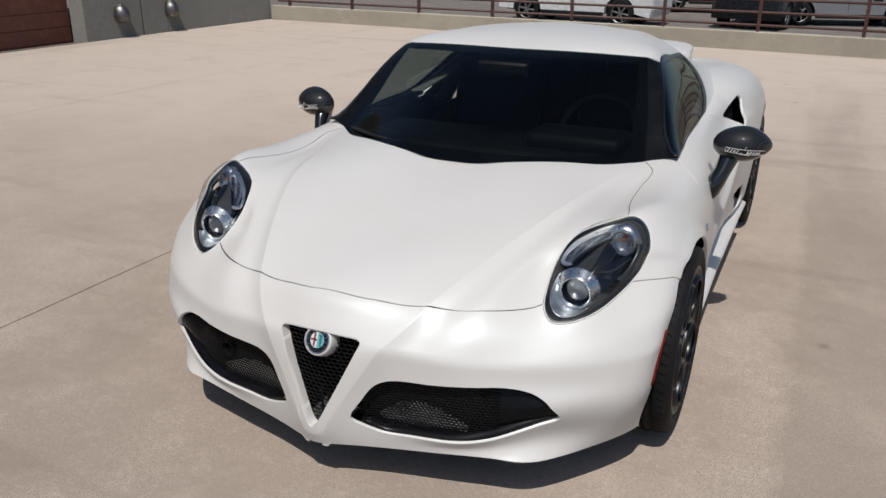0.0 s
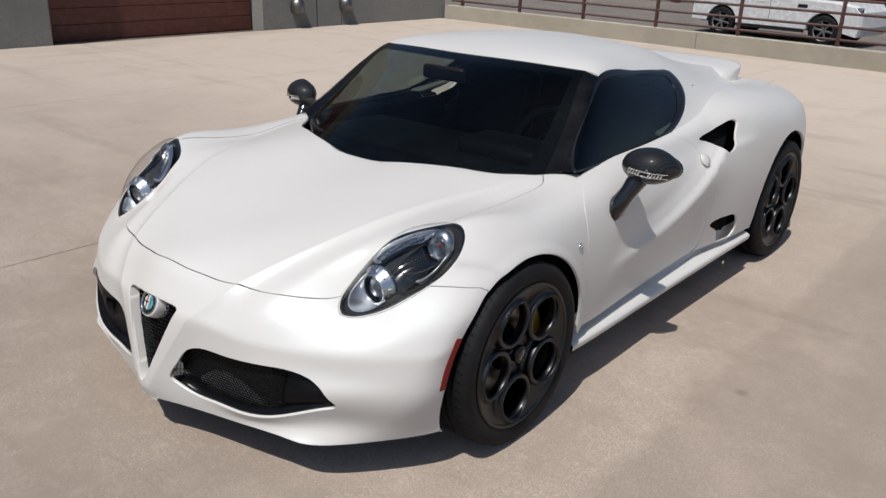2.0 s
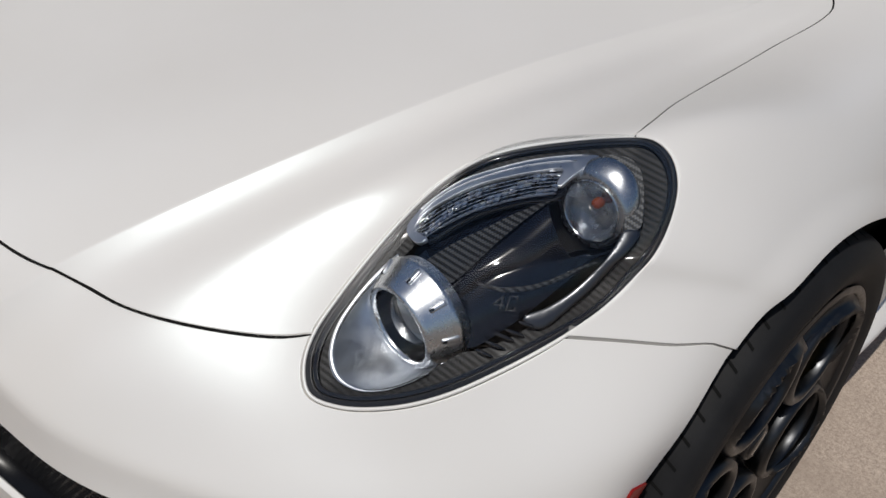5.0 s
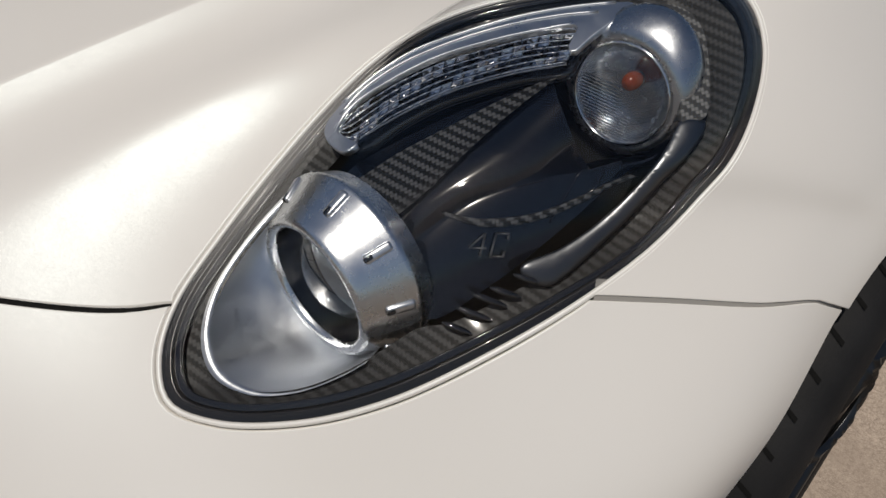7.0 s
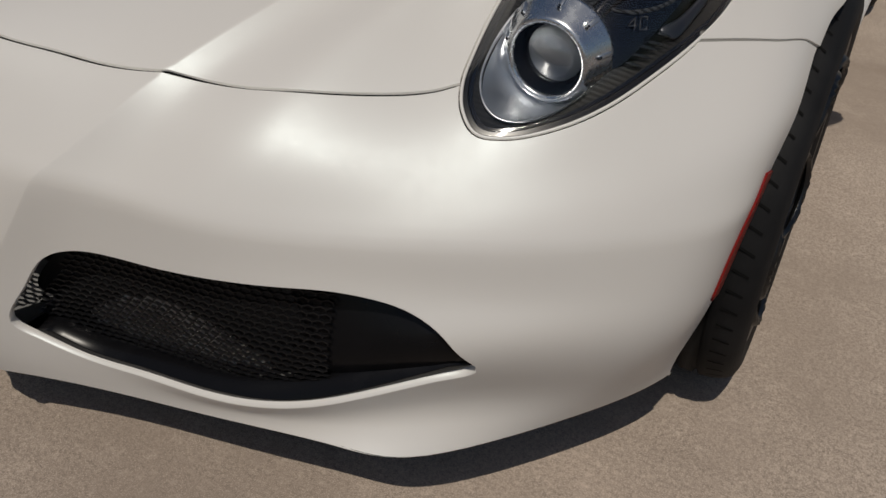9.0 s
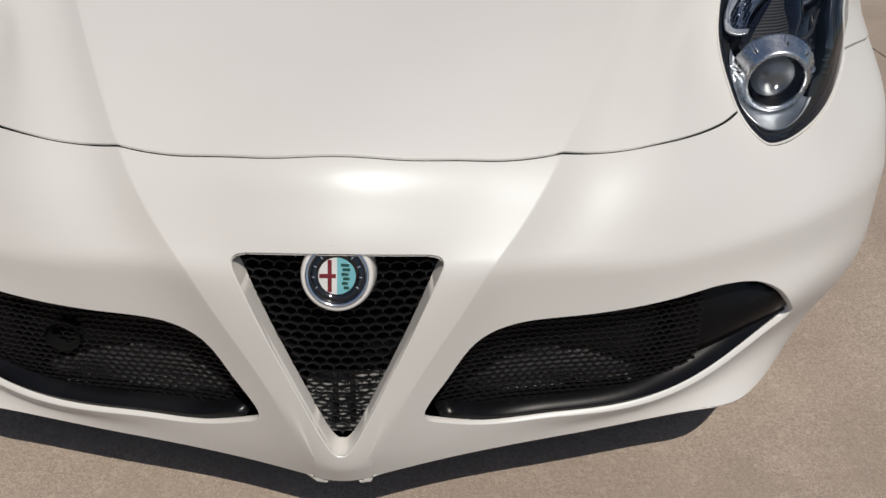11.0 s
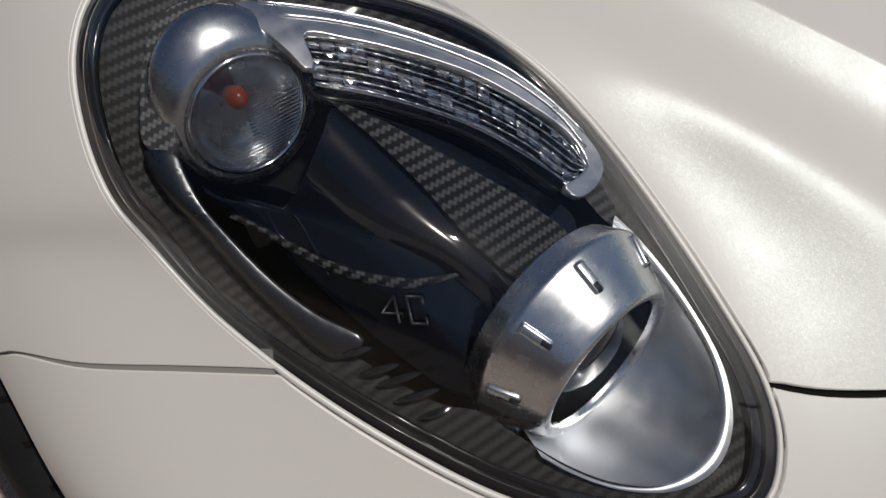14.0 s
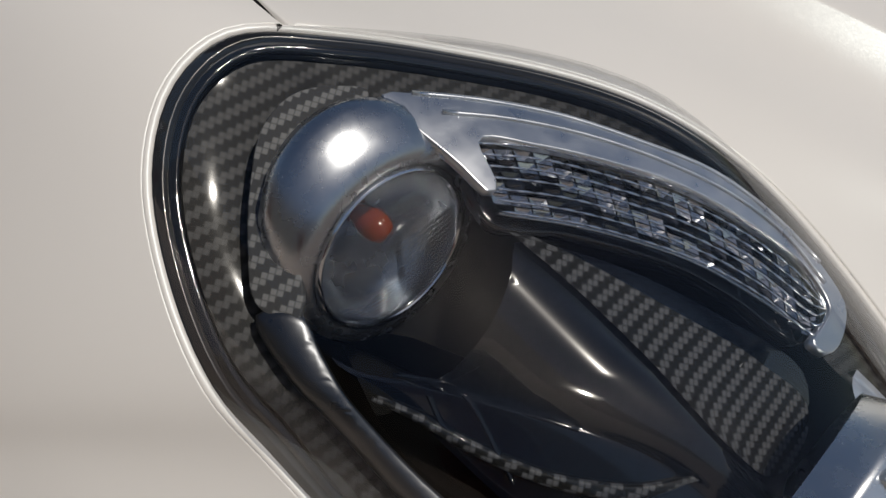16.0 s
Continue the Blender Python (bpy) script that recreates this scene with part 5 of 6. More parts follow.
    solid("projector_lens", lathe_along([(.0345, -.030), (.0345, -.023), (.0318, -.014), (.0250, -.0065), (.0145, -.0020), (.007, -.0007), (0, -.0003)], at, ax), LENSDOME, "round glass projector lens")
    solid("projector_reflector", lathe_along([(.0340, -.024), (.028, -.029), (.014, -.0325), (0, -.034)], at, ax), PALEMETAL)
    fr = ax.normalized()
    for a in (82, 44, 8, 129, 168, -30):
        r = Matrix.Translation(at) @ Vector((0, 0, 1)).rotation_difference(fr).to_matrix().to_4x4() @ pose(0, 0, 0, 0, 0, a) @ Matrix.Translation((.0592, 0, -.0185)) @ pose(0, 0, 0, 0, -28, 0)
        bm = box_bm((.0046, .0062, .0185), (0, 0, -.002), .0018)
        bmesh.ops.transform(bm, matrix=r, verts=bm.verts)
        solid("ring_slot", bm, SILVER)
        bm = box_bm((.0030, .0034, .006), (.0012, 0, .0046), .0010)
        bmesh.ops.transform(bm, matrix=r, verts=bm.verts)
        solid("slot_mouth", bm, GLOSS)
    # indicator: a silver hood, a ribbed lens and an amber bulb
    at2, ax2 = Vector((.7362, -.2630, .7020)), Vector((.03, -.97, .06))
    turn2 = Vector((0, 0, 1)).rotation_difference(ax2.normalized()).to_matrix().to_4x4()
    back2 = Vector((.10, .80, .57)).normalized()
    bm = bmesh.new()
    hoops = []
    for r, off in ((.0340, .0010), (.0350, -.0012), (.0375, -.0016), (.0408, -.0002), (.0424, .0022), (.0432, .006), (.0434, .012), (.0426, .019), (.0395, .026), (.033, .033), (.022, .038)):
        c = at2 + back2 * off
        hoops.append([bm.verts.new(c + turn2 @ Vector((r * math.cos(t), r * math.sin(t), 0))) for t in np.linspace(0, 2 * math.pi, 64, endpoint=False)])
    for a, b in zip(hoops, hoops[1:]):
        for i in range(64):
            bm.faces.new((a[i], b[i], b[(i + 1) % 64], a[(i + 1) % 64]))
    bmesh.ops.recalc_face_normals(bm, faces=bm.faces)
    solid("indicator_hood", bm, HOODMETAL, "satin silver indicator hood")
    solid("indicator_rim", lathe_along([(.0348, -.001), (.0342, .0018), (.0330, .0016), (.0323, -.003)], at2, ax2, 64), CHROME)
    solid("indicator_bowl", lathe_along([(.0330, -.002), (.030, -.009), (.023, -.015), (.012, -.0185), (0, -.019)], at2, ax2), BOWLMETAL, "mirrored indicator bowl")
    solid("indicator_cup", lathe_along([(.0420, -.002), (.0410, -.014), (.034, -.026), (.018, -.032), (0, -.033)], at2, ax2), LAMPBLACK)
    solid("indicator_bulb", lathe_along([(.0042, -.020), (.0056, -.014), (.0066, -.009), (.0058, -.004), (.004, -.001), (0, .000)], at2 + Vector((.001, .002, .007)), ax2, 24), AMBER, "amber bulb")
    solid("indicator_lens", lathe_along([(.0328, -.001), (.030, .0030), (.0228, .0062), (.012, .0080), (0, .0085)], at2, ax2, 48), LAMPGLASS, "clear ribbed indicator lens")
    q2 = Matrix.Translation(at2) @ turn2
    for k in range(17):
        yk = -.030 + .0023 * k
        half = math.sqrt(max(.0312 ** 2 - yk ** 2, 1e-6))
        bm = tube_bm([(x, yk - .10 * x * x / .033, .0068 * (1 - (x * x + yk * yk) / .034 ** 2) - .0010) for x in np.linspace(-half * .96, half * .96 if k < 9 else half * .1, 9)], .00070, 5)
        bmesh.ops.transform(bm, matrix=q2, verts=bm.verts)
        solid("lens_rib", bm, RIBGLASS)
    # thin bright model marks on the shroud, as plain strokes
    base = Vector((.7185, -.387, .6265))
    across, up = Vector((.0165, .0155, .0005)), Vector((-.0035, .0085, .0115))
    strokes = [((.55, 0), (.55, 1)), ((.55, 1), (0, .35)), ((0, .35), (.75, .35)), ((1.0, 0), (1.0, 1)), ((1.0, 1), (1.55, 1)), ((1.0, 0), (1.55, 0)), ((1.55, 1), (1.55, .75)), ((1.55, 0), (1.55, .25))]
    nrm = across.cross(up).normalized() * (1 if across.cross(up).z > 0 else -1)
    for a, b in strokes:
        f = (lambda q: base + across * ((q[0] if s > 0 else 1.55 - q[0]) / 1.55) + up * q[1] + nrm * .0035)
        solid("lamp_mark", tube_bm([f(a), f(b)], .0007, 6), MARKSILVER)
    # short louvres between the side bar and the ring; added ribs imitate reflections in the bowl under the indicator
    for a, b in (((.772, -.379, .632), (.758, -.389, .636)), ((.768, -.391, .625), (.751, -.402, .629)), ((.764, -.400, .621), (.744, -.412, .626)), ((.761, -.410, .614), (.741, -.422, .619)), ((.756, -.422, .607), (.739, -.431, .611))):
        p, _, _, n = SKIN.tangents(*SKIN.find(np.array([a, b])).T)
        p = p - n * .0105
        solid("louvre", tube_bm(spline([p[0], (p[0] + p[1]) / 2 + n[0] * .0012, p[1]], 8), [.0006, .0016, .0021, .0022, .0022, .0021, .0016, .0006], 8), GLOSS)
    for pts in ([(.770, -.300, .688), (.752, -.312, .686), (.735, -.318, .690)], [(.752, -.318, .681), (.740, -.330, .676), (.724, -.352, .668)], [(.752, -.318, .681), (.757, -.335, .668), (.760, -.352, .655)], [(.765, -.312, .678), (.768, -.322, .669), (.764, -.332, .664)]):
        uv = SKIN.find(spline(pts, 14))
        p, _, _, n = SKIN.tangents(*uv.T)
        solid("bowl_rib", tube_bm(p + n * (shroud_lift(uv) + .0008)[:, None], .0010, 6), LAMPBLACK)
    return seal


build_headlight(1)
build_headlight(-1)

for s in (1, -1):
    p, _, _, n = SKIN.tangents(*(lamp_uv if s > 0 else mirrored(lamp_uv)).T)
    rim = tube_bm(np.vstack([p, p[:1]]) - np.vstack([n, n[:1]]) * .0022, .0020, 8, False)
    part("lamp_flange", rim, PAINT, car)


# ---- wheels ----
class Dish:
    """The wheel's face: a shallow dished disc with a raised lip round each round opening."""

    def __init__(self, radius, holes, hole_r):
        self.radius, self.holes, self.hole_r = radius, np.array(holes), hole_r

    def at(self, u, v):
        u, v = np.asarray(u, float), np.asarray(v, float)
        r = np.hypot(u, v)
        x = -.036 * np.clip(1 - (np.maximum(r - .045, 0) / (self.radius - .045)) ** 2, 0, 1) + .012 * np.clip(1 - r / .075, 0, 1) - .004
        d = np.min([np.hypot(u - a, v - b) for a, b in self.holes], axis=0)
        lip = np.exp(-((d - self.hole_r - .006) / .010) ** 2) * np.clip((self.radius - r) / .02, 0, 1)
        return np.stack([x + .022 * lip, u, v], 1)

    def tangents(self, u, v, e=1e-4):
        p = self.at(u, v)
        du = (self.at(u + e, v) - self.at(u - e, v)) / (2 * e)
        dv = (self.at(u, v + e) - self.at(u, v - e)) / (2 * e)
        n = np.cross(du, dv)
        n /= np.linalg.norm(n, axis=1)[:, None]
        return p, du, dv, n


def circle(r, n, c=(0, 0), sy=1.0, turn=0.0):
    t = np.linspace(0, 2 * math.pi, n, endpoint=False)
    x, y = r * np.cos(t), r * sy * np.sin(t)
    return np.stack([c[0] + x * math.cos(turn) - y * math.sin(turn), c[1] + x * math.sin(turn) + y * math.cos(turn)], 1)


def build_wheel(at, tyre_r, rim_r, width, side, first):
    """One wheel; its outer face looks along +x (side 1) or -x (side -1)."""
    hole_c, hole_r = rim_r * .612, rim_r * .285
    angs = [math.radians(first + 72 * k) for k in range(5)]
    dish = Dish(rim_r, [(hole_c * math.cos(a), hole_c * math.sin(a)) for a in angs], hole_r)
    to_x = pose(0, 0, 0, 0, 90, 0)
    w = width
    prof = [(rim_r + .002, -w + .006), (rim_r + .012, -w), (rim_r + .045, -w - .004), (tyre_r - .014, -w + .006), (tyre_r - .004, -w + .022)]
    g = .0065
    for k in range(1, 5):
        c = -w + .022 + (w - .044) * k / 5
        prof += [(tyre_r, c - .006), (tyre_r - g, c - .004), (tyre_r - g, c + .004), (tyre_r, c + .006)]
    prof += [(tyre_r - .004, -.022), (tyre_r - .009, -.010), (tyre_r - .016, -.001), (tyre_r - .030, .004), (rim_r + .040, .005), (rim_r + .020, .001), (rim_r + .010, -.004), (rim_r + .004, -.006), (rim_r - .002, -.014)]
    tyre = part("wheel", lathe_bm(prof, 96, to_x), RUBBER, car, "black tyre on a dark grey five-hole alloy wheel")
    vs, fs = [], []
    for k in range(64):
        a0 = 2 * math.pi * k / 64
        for x0, da in ((-.024, .03), (-w + .024, -.03)):
            i = len(vs)
            for dx, dr, dd in ((-.012, .0004, 0), (.010, -.006, da), (.010, -.006, da + .012), (-.012, .0004, .012)):
                vs.append((x0 + (dx if x0 > -.03 else -dx), (tyre_r + dr + .0006) * math.cos(a0 + dd), (tyre_r + dr + .0006) * math.sin(a0 + dd)))
            fs.append((i, i + 1, i + 2, i + 3))
    tagged(mesh_part("tread_pattern", vs, fs, UNDER, tyre, "", None, False), kind="stuff")
    part("rim_barrel", lathe_bm([(rim_r + .006, -.002), (rim_r + .001, .001), (rim_r - .005, -.001), (rim_r - .010, -.012), (rim_r - .014, -.05), (rim_r - .016, -w + .02), (rim_r - .002, -w + .006)], 72, to_x), GREYMETAL, tyre)
    holes = [circle(hole_r, 44, (hole_c * math.cos(a), hole_c * math.sin(a)), 1.0, a) for a in angs]
    panel("rim_face", dish, [circle(rim_r - .006, 110)] + holes, GREYMETAL, tyre, "dark gunmetal five-hole wheel face", step=.006, gap=0, rim=.030, roll=.001)
    for a in angs:
        y0, z0 = hole_c * math.cos(a), hole_c * math.sin(a)
        ringp = [(hole_r - .001, -.034), (hole_r - .001, -.006), (hole_r + .002, -.0015), (hole_r + .008, -.001), (hole_r + .0135, -.004), (hole_r + .0155, -.012), (hole_r + .016, -.034)]
        part("hole_rim", lathe_bm(ringp, 48, Matrix.Translation((-.004, y0, z0)) @ to_x, True), GREYMETAL, tyre)
    hub_at = Matrix.Translation((-.020, 0, 0)) @ to_x
    part("hub_cap", lathe_bm([(.030, -.012), (.030, .002), (.027, .005), (.0245, .004), (.0, .0055)], 40, hub_at), GREYMETAL, tyre)
    part("hub_badge", lathe_bm([(.0245, .0045), (.0235, .0068), (.0, .0075)], 40, hub_at), GREYMETAL, tyre, "round grey hub badge")
    part("hub_badge_face", lathe_bm([(.019, .0070), (.018, .0082), (0, .0086)], 32, hub_at), GLOSS, tyre)
    for k in range(5):
        a = math.radians(first + 36 + 72 * k)
        part("wheel_bolt", lathe_bm([(.0075, -.012), (.0075, .001), (.005, .003), (0, .003)], 10, Matrix.Translation((-.026, .052 * math.cos(a), .052 * math.sin(a))) @ to_x), GREYMETAL, tyre)
    part("brake_disc", lathe_bm([(.06, -.095), (.060, -.086), (rim_r - .065, -.086), (rim_r - .065, -.112), (.06, -.112)], 64, to_x), DISC, tyre, "steel brake disc")
    a0, a1 = (-20, 55)
    bm = bmesh.new()
    rings_ = []
    for t in np.radians(np.linspace(a0, a1, 12)):
        rings_.append([bm.verts.new((x, r * math.cos(t), r * math.sin(t))) for r, x in ((rim_r - .115, -.070), (rim_r - .06, -.066), (rim_r - .05, -.075), (rim_r - .05, -.125), (rim_r - .115, -.125))])
    for a, b in zip(rings_, rings_[1:]):
        for i in range(5):
            bm.faces.new((a[i], a[(i + 1) % 5], b[(i + 1) % 5], b[i]))
    bm.faces.new(rings_[0][::-1])
    bm.faces.new(rings_[-1])
    part("brake_caliper", bm, GOLD, tyre, "gold brake caliper")
    part("hub_back", lathe_bm([(.0, -.06), (.07, -.06), (.075, -.09), (.075, -.13), (0, -.13)], 24, to_x), UNDER, tyre)
    tyre.matrix_basis = Matrix.Translation(at) @ pose(0, 0, 0, 0, 0, 0 if side > 0 else 180)
    return tyre


build_wheel((.930, -.033, .317), .317, .243, .205, 1, 115)
build_wheel((-.930, -.033, .317), .317, .243, .205, -1, 115)
build_wheel((.915, 2.382, .323), .323, .252, .235, 1, 80)
build_wheel((-.915, 2.382, .323), .323, .252, .235, -1, 80)

# ---- door mirrors ----
for s in (1, -1):
    bm = bmesh.new()
    bmesh.ops.create_uvsphere(bm, u_segments=48, v_segments=28, radius=1)
    for v in bm.verts:
        x, y, z = v.co
        taper = 1 - .30 * max(0, x) ** 2
        flat = .35 if y > 0 else 1.0
        v.co = (x * .108, y * .085 * flat * taper, z * (.070 if z > 0 else .064) * taper + .006 * x)
    bmesh.ops.transform(bm, matrix=Matrix.Translation((.962, .655, .832)) @ pose(0, 0, 0, 0, 4, 14), verts=bm.verts)
    arm = tube_bm([(.868, .572, .640), (.878, .575, .668), (.893, .583, .700), (.908, .600, .735), (.918, .625, .770), (.930, .645, .80)], [.026, .037, .034, .031, .036, .040], 24)
    for v in arm.verts:
        v.co.y = .60 + (v.co.y - .60) * 1.25
    house = part("door_mirror", bm, CARBON_HULL, car, "carbon fibre door mirror with white marks")
    a = part("mirror_arm", arm, GLOSS, house, "gloss black mirror arm")
    gl = part("mirror_glass", lathe_along([(.0, 0), (.95, 0), (1, -.1)], (0, 0, 0), (0, 1, 0), 40), CHROME, house)
    gl.data.transform(Matrix.Translation((.968, .685, .832)) @ pose(0, 0, 0, 0, 4, 14) @ Matrix.Diagonal((.095, .02, .052, 1)))
    base = Matrix.Translation((.962, .655, .832)) @ pose(0, 0, 0, 0, 4, 14)

    def on_face(x, z):
        q = max(0.02, 1 - (x / .113) ** 2 - (z / .066) ** 2)
        return base @ Vector((x, -.085 * math.sqrt(q) * (1 - .30 * max(0, x / .113) ** 2) - .0012, z))

    marks = []
    zc, hh = -.012, .0085
    for z in (zc - hh, zc + hh):
        marks.append([(-.068, z), (-.03, z), (.0, z), (.03, z), (.06, z), (.072, z)])
    marks += [[(-.068, zc - hh), (-.068, zc + hh)], [(-.016, zc - hh - .003), (.0, zc + hh + .012)], [(.0, zc + hh + .012), (.016, zc - hh - .003)], [(-.016, zc - hh - .003), (.016, zc - hh - .003)]]
    for pts in marks:
        part("mirror_mark", tube_bm([on_face(*p) for p in pts], .0012, 5), WHITE, house)
    for k in range(9):
        x = -.061 + .0105 * k + (.026 if k > 3 else 0)
        part("mirror_mark", tube_bm([on_face(x, zc - hh + .003), on_face(x + .005, zc + hh - .003)], .0022, 5), WHITE, house)
    if s < 0:
        for o in (house, *house.children):
            o.data.transform(Matrix.Translation((.028, 0, 0)) @ Matrix.Diagonal((-1, 1, 1, 1)))
            o.data.flip_normals()

# wipers at the foot of the screen
for pts in ([(-.60, .415, .788), (-.45, .300, .796), (-.27, .215, .800)],):
    w_ = part("wiper", tube_bm(spline(pts, 14), .0075, 8), BLACK, car, "black windscreen wiper")

# ---- cabin seen through the tinted glass ----
dash = box_bm((1.24, .42, .20), (0, .66, .66), .06, None, 4)
part("dashboard", dash, LEATHER, car, "black dashboard")
part("dash_cowl", box_bm((.40, .24, .10), (.33, .66, .77), .045, None, 4), LEATHER, car)
part("cabin_floor", box_bm((1.30, 1.5, .05), (0, 1.1, .25), .02), UNDER, car)
part("bulkhead", box_bm((1.24, .06, .62), (0, 1.72, .66), .02), LEATHER, car, "black rear bulkhead")
for s in (1, -1):
    seat = part("seat", box_bm((.46, .50, .16), (s * .34, 1.12, .38), .06, None, 4), LEATHER, car, "black leather bucket seat")
    part("backrest", box_bm((.46, .14, .58), (0, 0, 0), .06, pose(s * .34, 1.44, .68, -16, 0, 0), 4), LEATHER, seat)
    part("headrest", box_bm((.26, .10, .18), (0, 0, 0), .045, pose(s * .34, 1.53, .97, -14, 0, 0), 4), LEATHER, seat)
    part("door_card", box_bm((.05, 1.0, .40), (s * .74, 1.0, .56), .02), LEATHER, car)
wheel_m = Matrix.Translation((.34, .93, .745)) @ pose(0, 0, 0, 66, 0, 0)
sw = part("steering_wheel", lathe_bm([(.175 + .014 * math.cos(t), .014 * math.sin(t)) for t in np.linspace(0, 2 * math.pi, 12, endpoint=False)], 48, wheel_m, True), RIMLEATHER, car, "black leather steering wheel")
part("wheel_hub", lathe_bm([(.0, .02), (.05, .018), (.065, .0), (.05, -.03)], 32, wheel_m), LEATHER, sw)
for a in (0, 180, 270):
    part("wheel_spoke", box_bm((.12, .035, .012), (.11, 0, 0), .004, None), LEATHER, sw).data.transform(wheel_m @ pose(0, 0, 0, 0, 0, a))
part("rear_mirror", box_bm((.22, .03, .06), (0, .62, 1.05), .015), LEATHER, car)


# ---- the yard ----
YARD = concrete("yard_concrete", (0.480, 0.392, 0.322), (0.570, 0.482, 0.408), 1.0, (0.385, 0.312, 0.252))


def yard_tones(m):
    """Far ground's brighter light put into the colour away from the middle of the yard, with ragged borders and scuffs.
    """
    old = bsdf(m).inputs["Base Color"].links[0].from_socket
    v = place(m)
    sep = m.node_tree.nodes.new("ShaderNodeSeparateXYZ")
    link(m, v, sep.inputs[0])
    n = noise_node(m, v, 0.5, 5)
    # distance factor for the brightness painted into the far concrete
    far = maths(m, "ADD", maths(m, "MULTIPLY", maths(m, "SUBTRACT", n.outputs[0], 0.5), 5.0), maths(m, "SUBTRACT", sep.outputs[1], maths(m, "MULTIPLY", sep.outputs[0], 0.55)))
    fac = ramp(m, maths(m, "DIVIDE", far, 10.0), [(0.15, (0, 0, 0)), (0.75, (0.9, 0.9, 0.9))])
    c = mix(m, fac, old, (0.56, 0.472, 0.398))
    scuff = noise_node(m, place(m, (0.25, 2.2, 1), (0, 0, 0.5)), 1.1, 7, 0.7)
    c = mix(m, ramp(m, scuff.outputs[0], [(0.56, (0, 0, 0)), (0.72, (0.4, 0.4, 0.4))]), c, (0.22, 0.17, 0.135))
    spots = node(m, "ShaderNodeTexVoronoi", Scale=1.4)
    link(m, v, spots.inputs["Vector"])
    c = mix(m, ramp(m, spots.outputs["Distance"], [(0.02, (0.55, 0.55, 0.55)), (0.05, (0, 0, 0))]), c, (0.14, 0.11, 0.09))
    # a duller strip beside the parking place, and long faint tyre marks
    ragged = maths(m, "MULTIPLY", maths(m, "SUBTRACT", noise_node(m, v, 6.0, 5).outputs[0], 0.5), 0.16)
    over = maths(m, "SUBTRACT", maths(m, "ADD", sep.outputs[0], ragged), 1.21)
    strip_in, strip_out = maths(m, "MULTIPLY", over, 16.0), maths(m, "MULTIPLY", maths(m, "SUBTRACT", 3.4, over), 0.8)
    strip_end = maths(m, "SUBTRACT", 2.2, maths(m, "MULTIPLY", sep.outputs[1], 0.55))
    dull = maths(m, "MINIMUM", maths(m, "MAXIMUM", maths(m, "MINIMUM", maths(m, "MINIMUM", strip_in, strip_out), strip_end), 0.0), 1.0)
    c = mix(m, maths(m, "MULTIPLY", dull, maths(m, "ADD", 0.20, maths(m, "MULTIPLY", n.outputs[0], 0.5))), c, (0.27, 0.215, 0.175))
    swath = noise_node(m, place(m, (0.9, 0.16, 1), (0, 0, -0.75)), 1.0, 6, 0.6)
    c = mix(m, ramp(m, swath.outputs[0], [(0.54, (0, 0, 0)), (0.70, (0.36, 0.36, 0.36))]), c, (0.27, 0.215, 0.18))
    mottle = noise_node(m, place(m, (1, 1, 1), (0, 0, 0.4)), 1.7, 8, 0.68)
    c = mix(m, ramp(m, mottle.outputs[0], [(0.53, (0, 0, 0)), (0.70, (0.20,) * 3)]), c, (0.62, 0.505, 0.42))
    c = mix(m, ramp(m, mottle.outputs[0], [(0.34, (0.20,) * 3), (0.48, (0, 0, 0))]), c, (0.34, 0.265, 0.212))
    link(m, c, bsdf(m).inputs["Base Color"])


yard_tones(YARD)
JOINT = concrete("joint_dirt", (0.16, 0.12, 0.10), (0.22, 0.17, 0.14))
WALLC = concrete("painted_wall", (0.35, 0.34, 0.31), (0.40, 0.385, 0.35), 0.6, (0.27, 0.26, 0.235))
KERBC = concrete("kerb_concrete", (0.58, 0.52, 0.42), (0.66, 0.60, 0.49), 1.0, (0.44, 0.39, 0.32))
ASPHALT = concrete("lot_asphalt", (0.20, 0.18, 0.165), (0.26, 0.235, 0.215))
BROWN = plastic("brown_door_paint", (0.125, 0.040, 0.027), 0.55)
RAILP = plastic("brown_rail_paint", (0.090, 0.042, 0.035), 0.5)
STEEL = satin_metal("dull_steel", (0.42, 0.41, 0.40), 0.42)

bm = bmesh.new()
for x0, y0, x1, y1, z in ((-400, 11.95, 400, 800, -.72),):
    bm.faces.new([bm.verts.new(q) for q in ((x0, y0, z), (x1, y0, z), (x1, y1, z), (x0, y1, z))])
bm.faces.new([bm.verts.new(q) for q in ((-400, -500, -.02), (400, -500, -.02), (400, 11.95, -.02), (-400, 11.95, -.02))])
bm.faces.new([bm.verts.new(q) for q in ((-400, 11.95, -.02), (400, 11.95, -.02), (400, 11.95, -.72), (-400, 11.95, -.72))])
ground = tagged(part("ground", bm, [JOINT], None, smooth=False), "dusty ground round the yard and a lower car lot", "ground", kind="structure")
bm = bmesh.new()
bm.faces.new([bm.verts.new(q) for q in ((-120, 11.96, -.712), (120, 11.96, -.712), (120, 160, -.712), (-120, 160, -.712))])
tagged(part("lower_lot", bm, ASPHALT, None, smooth=False), "sunlit lower parking lot of worn asphalt", "parking lot", kind="structure")
yard = tagged(part("yard", box_bm((.05, .05, .01), (-9.4, -13.9, -.02)), JOINT, None, smooth=False), "beige concrete yard of long poured slabs", "yard", kind="structure")
edges_x = [-9.46, -5.58, -1.78, 2.02, 5.82, 9.62, 13.4, 17.2]
edges_y = [-26.0, -14.0, -4.2, 11.75]
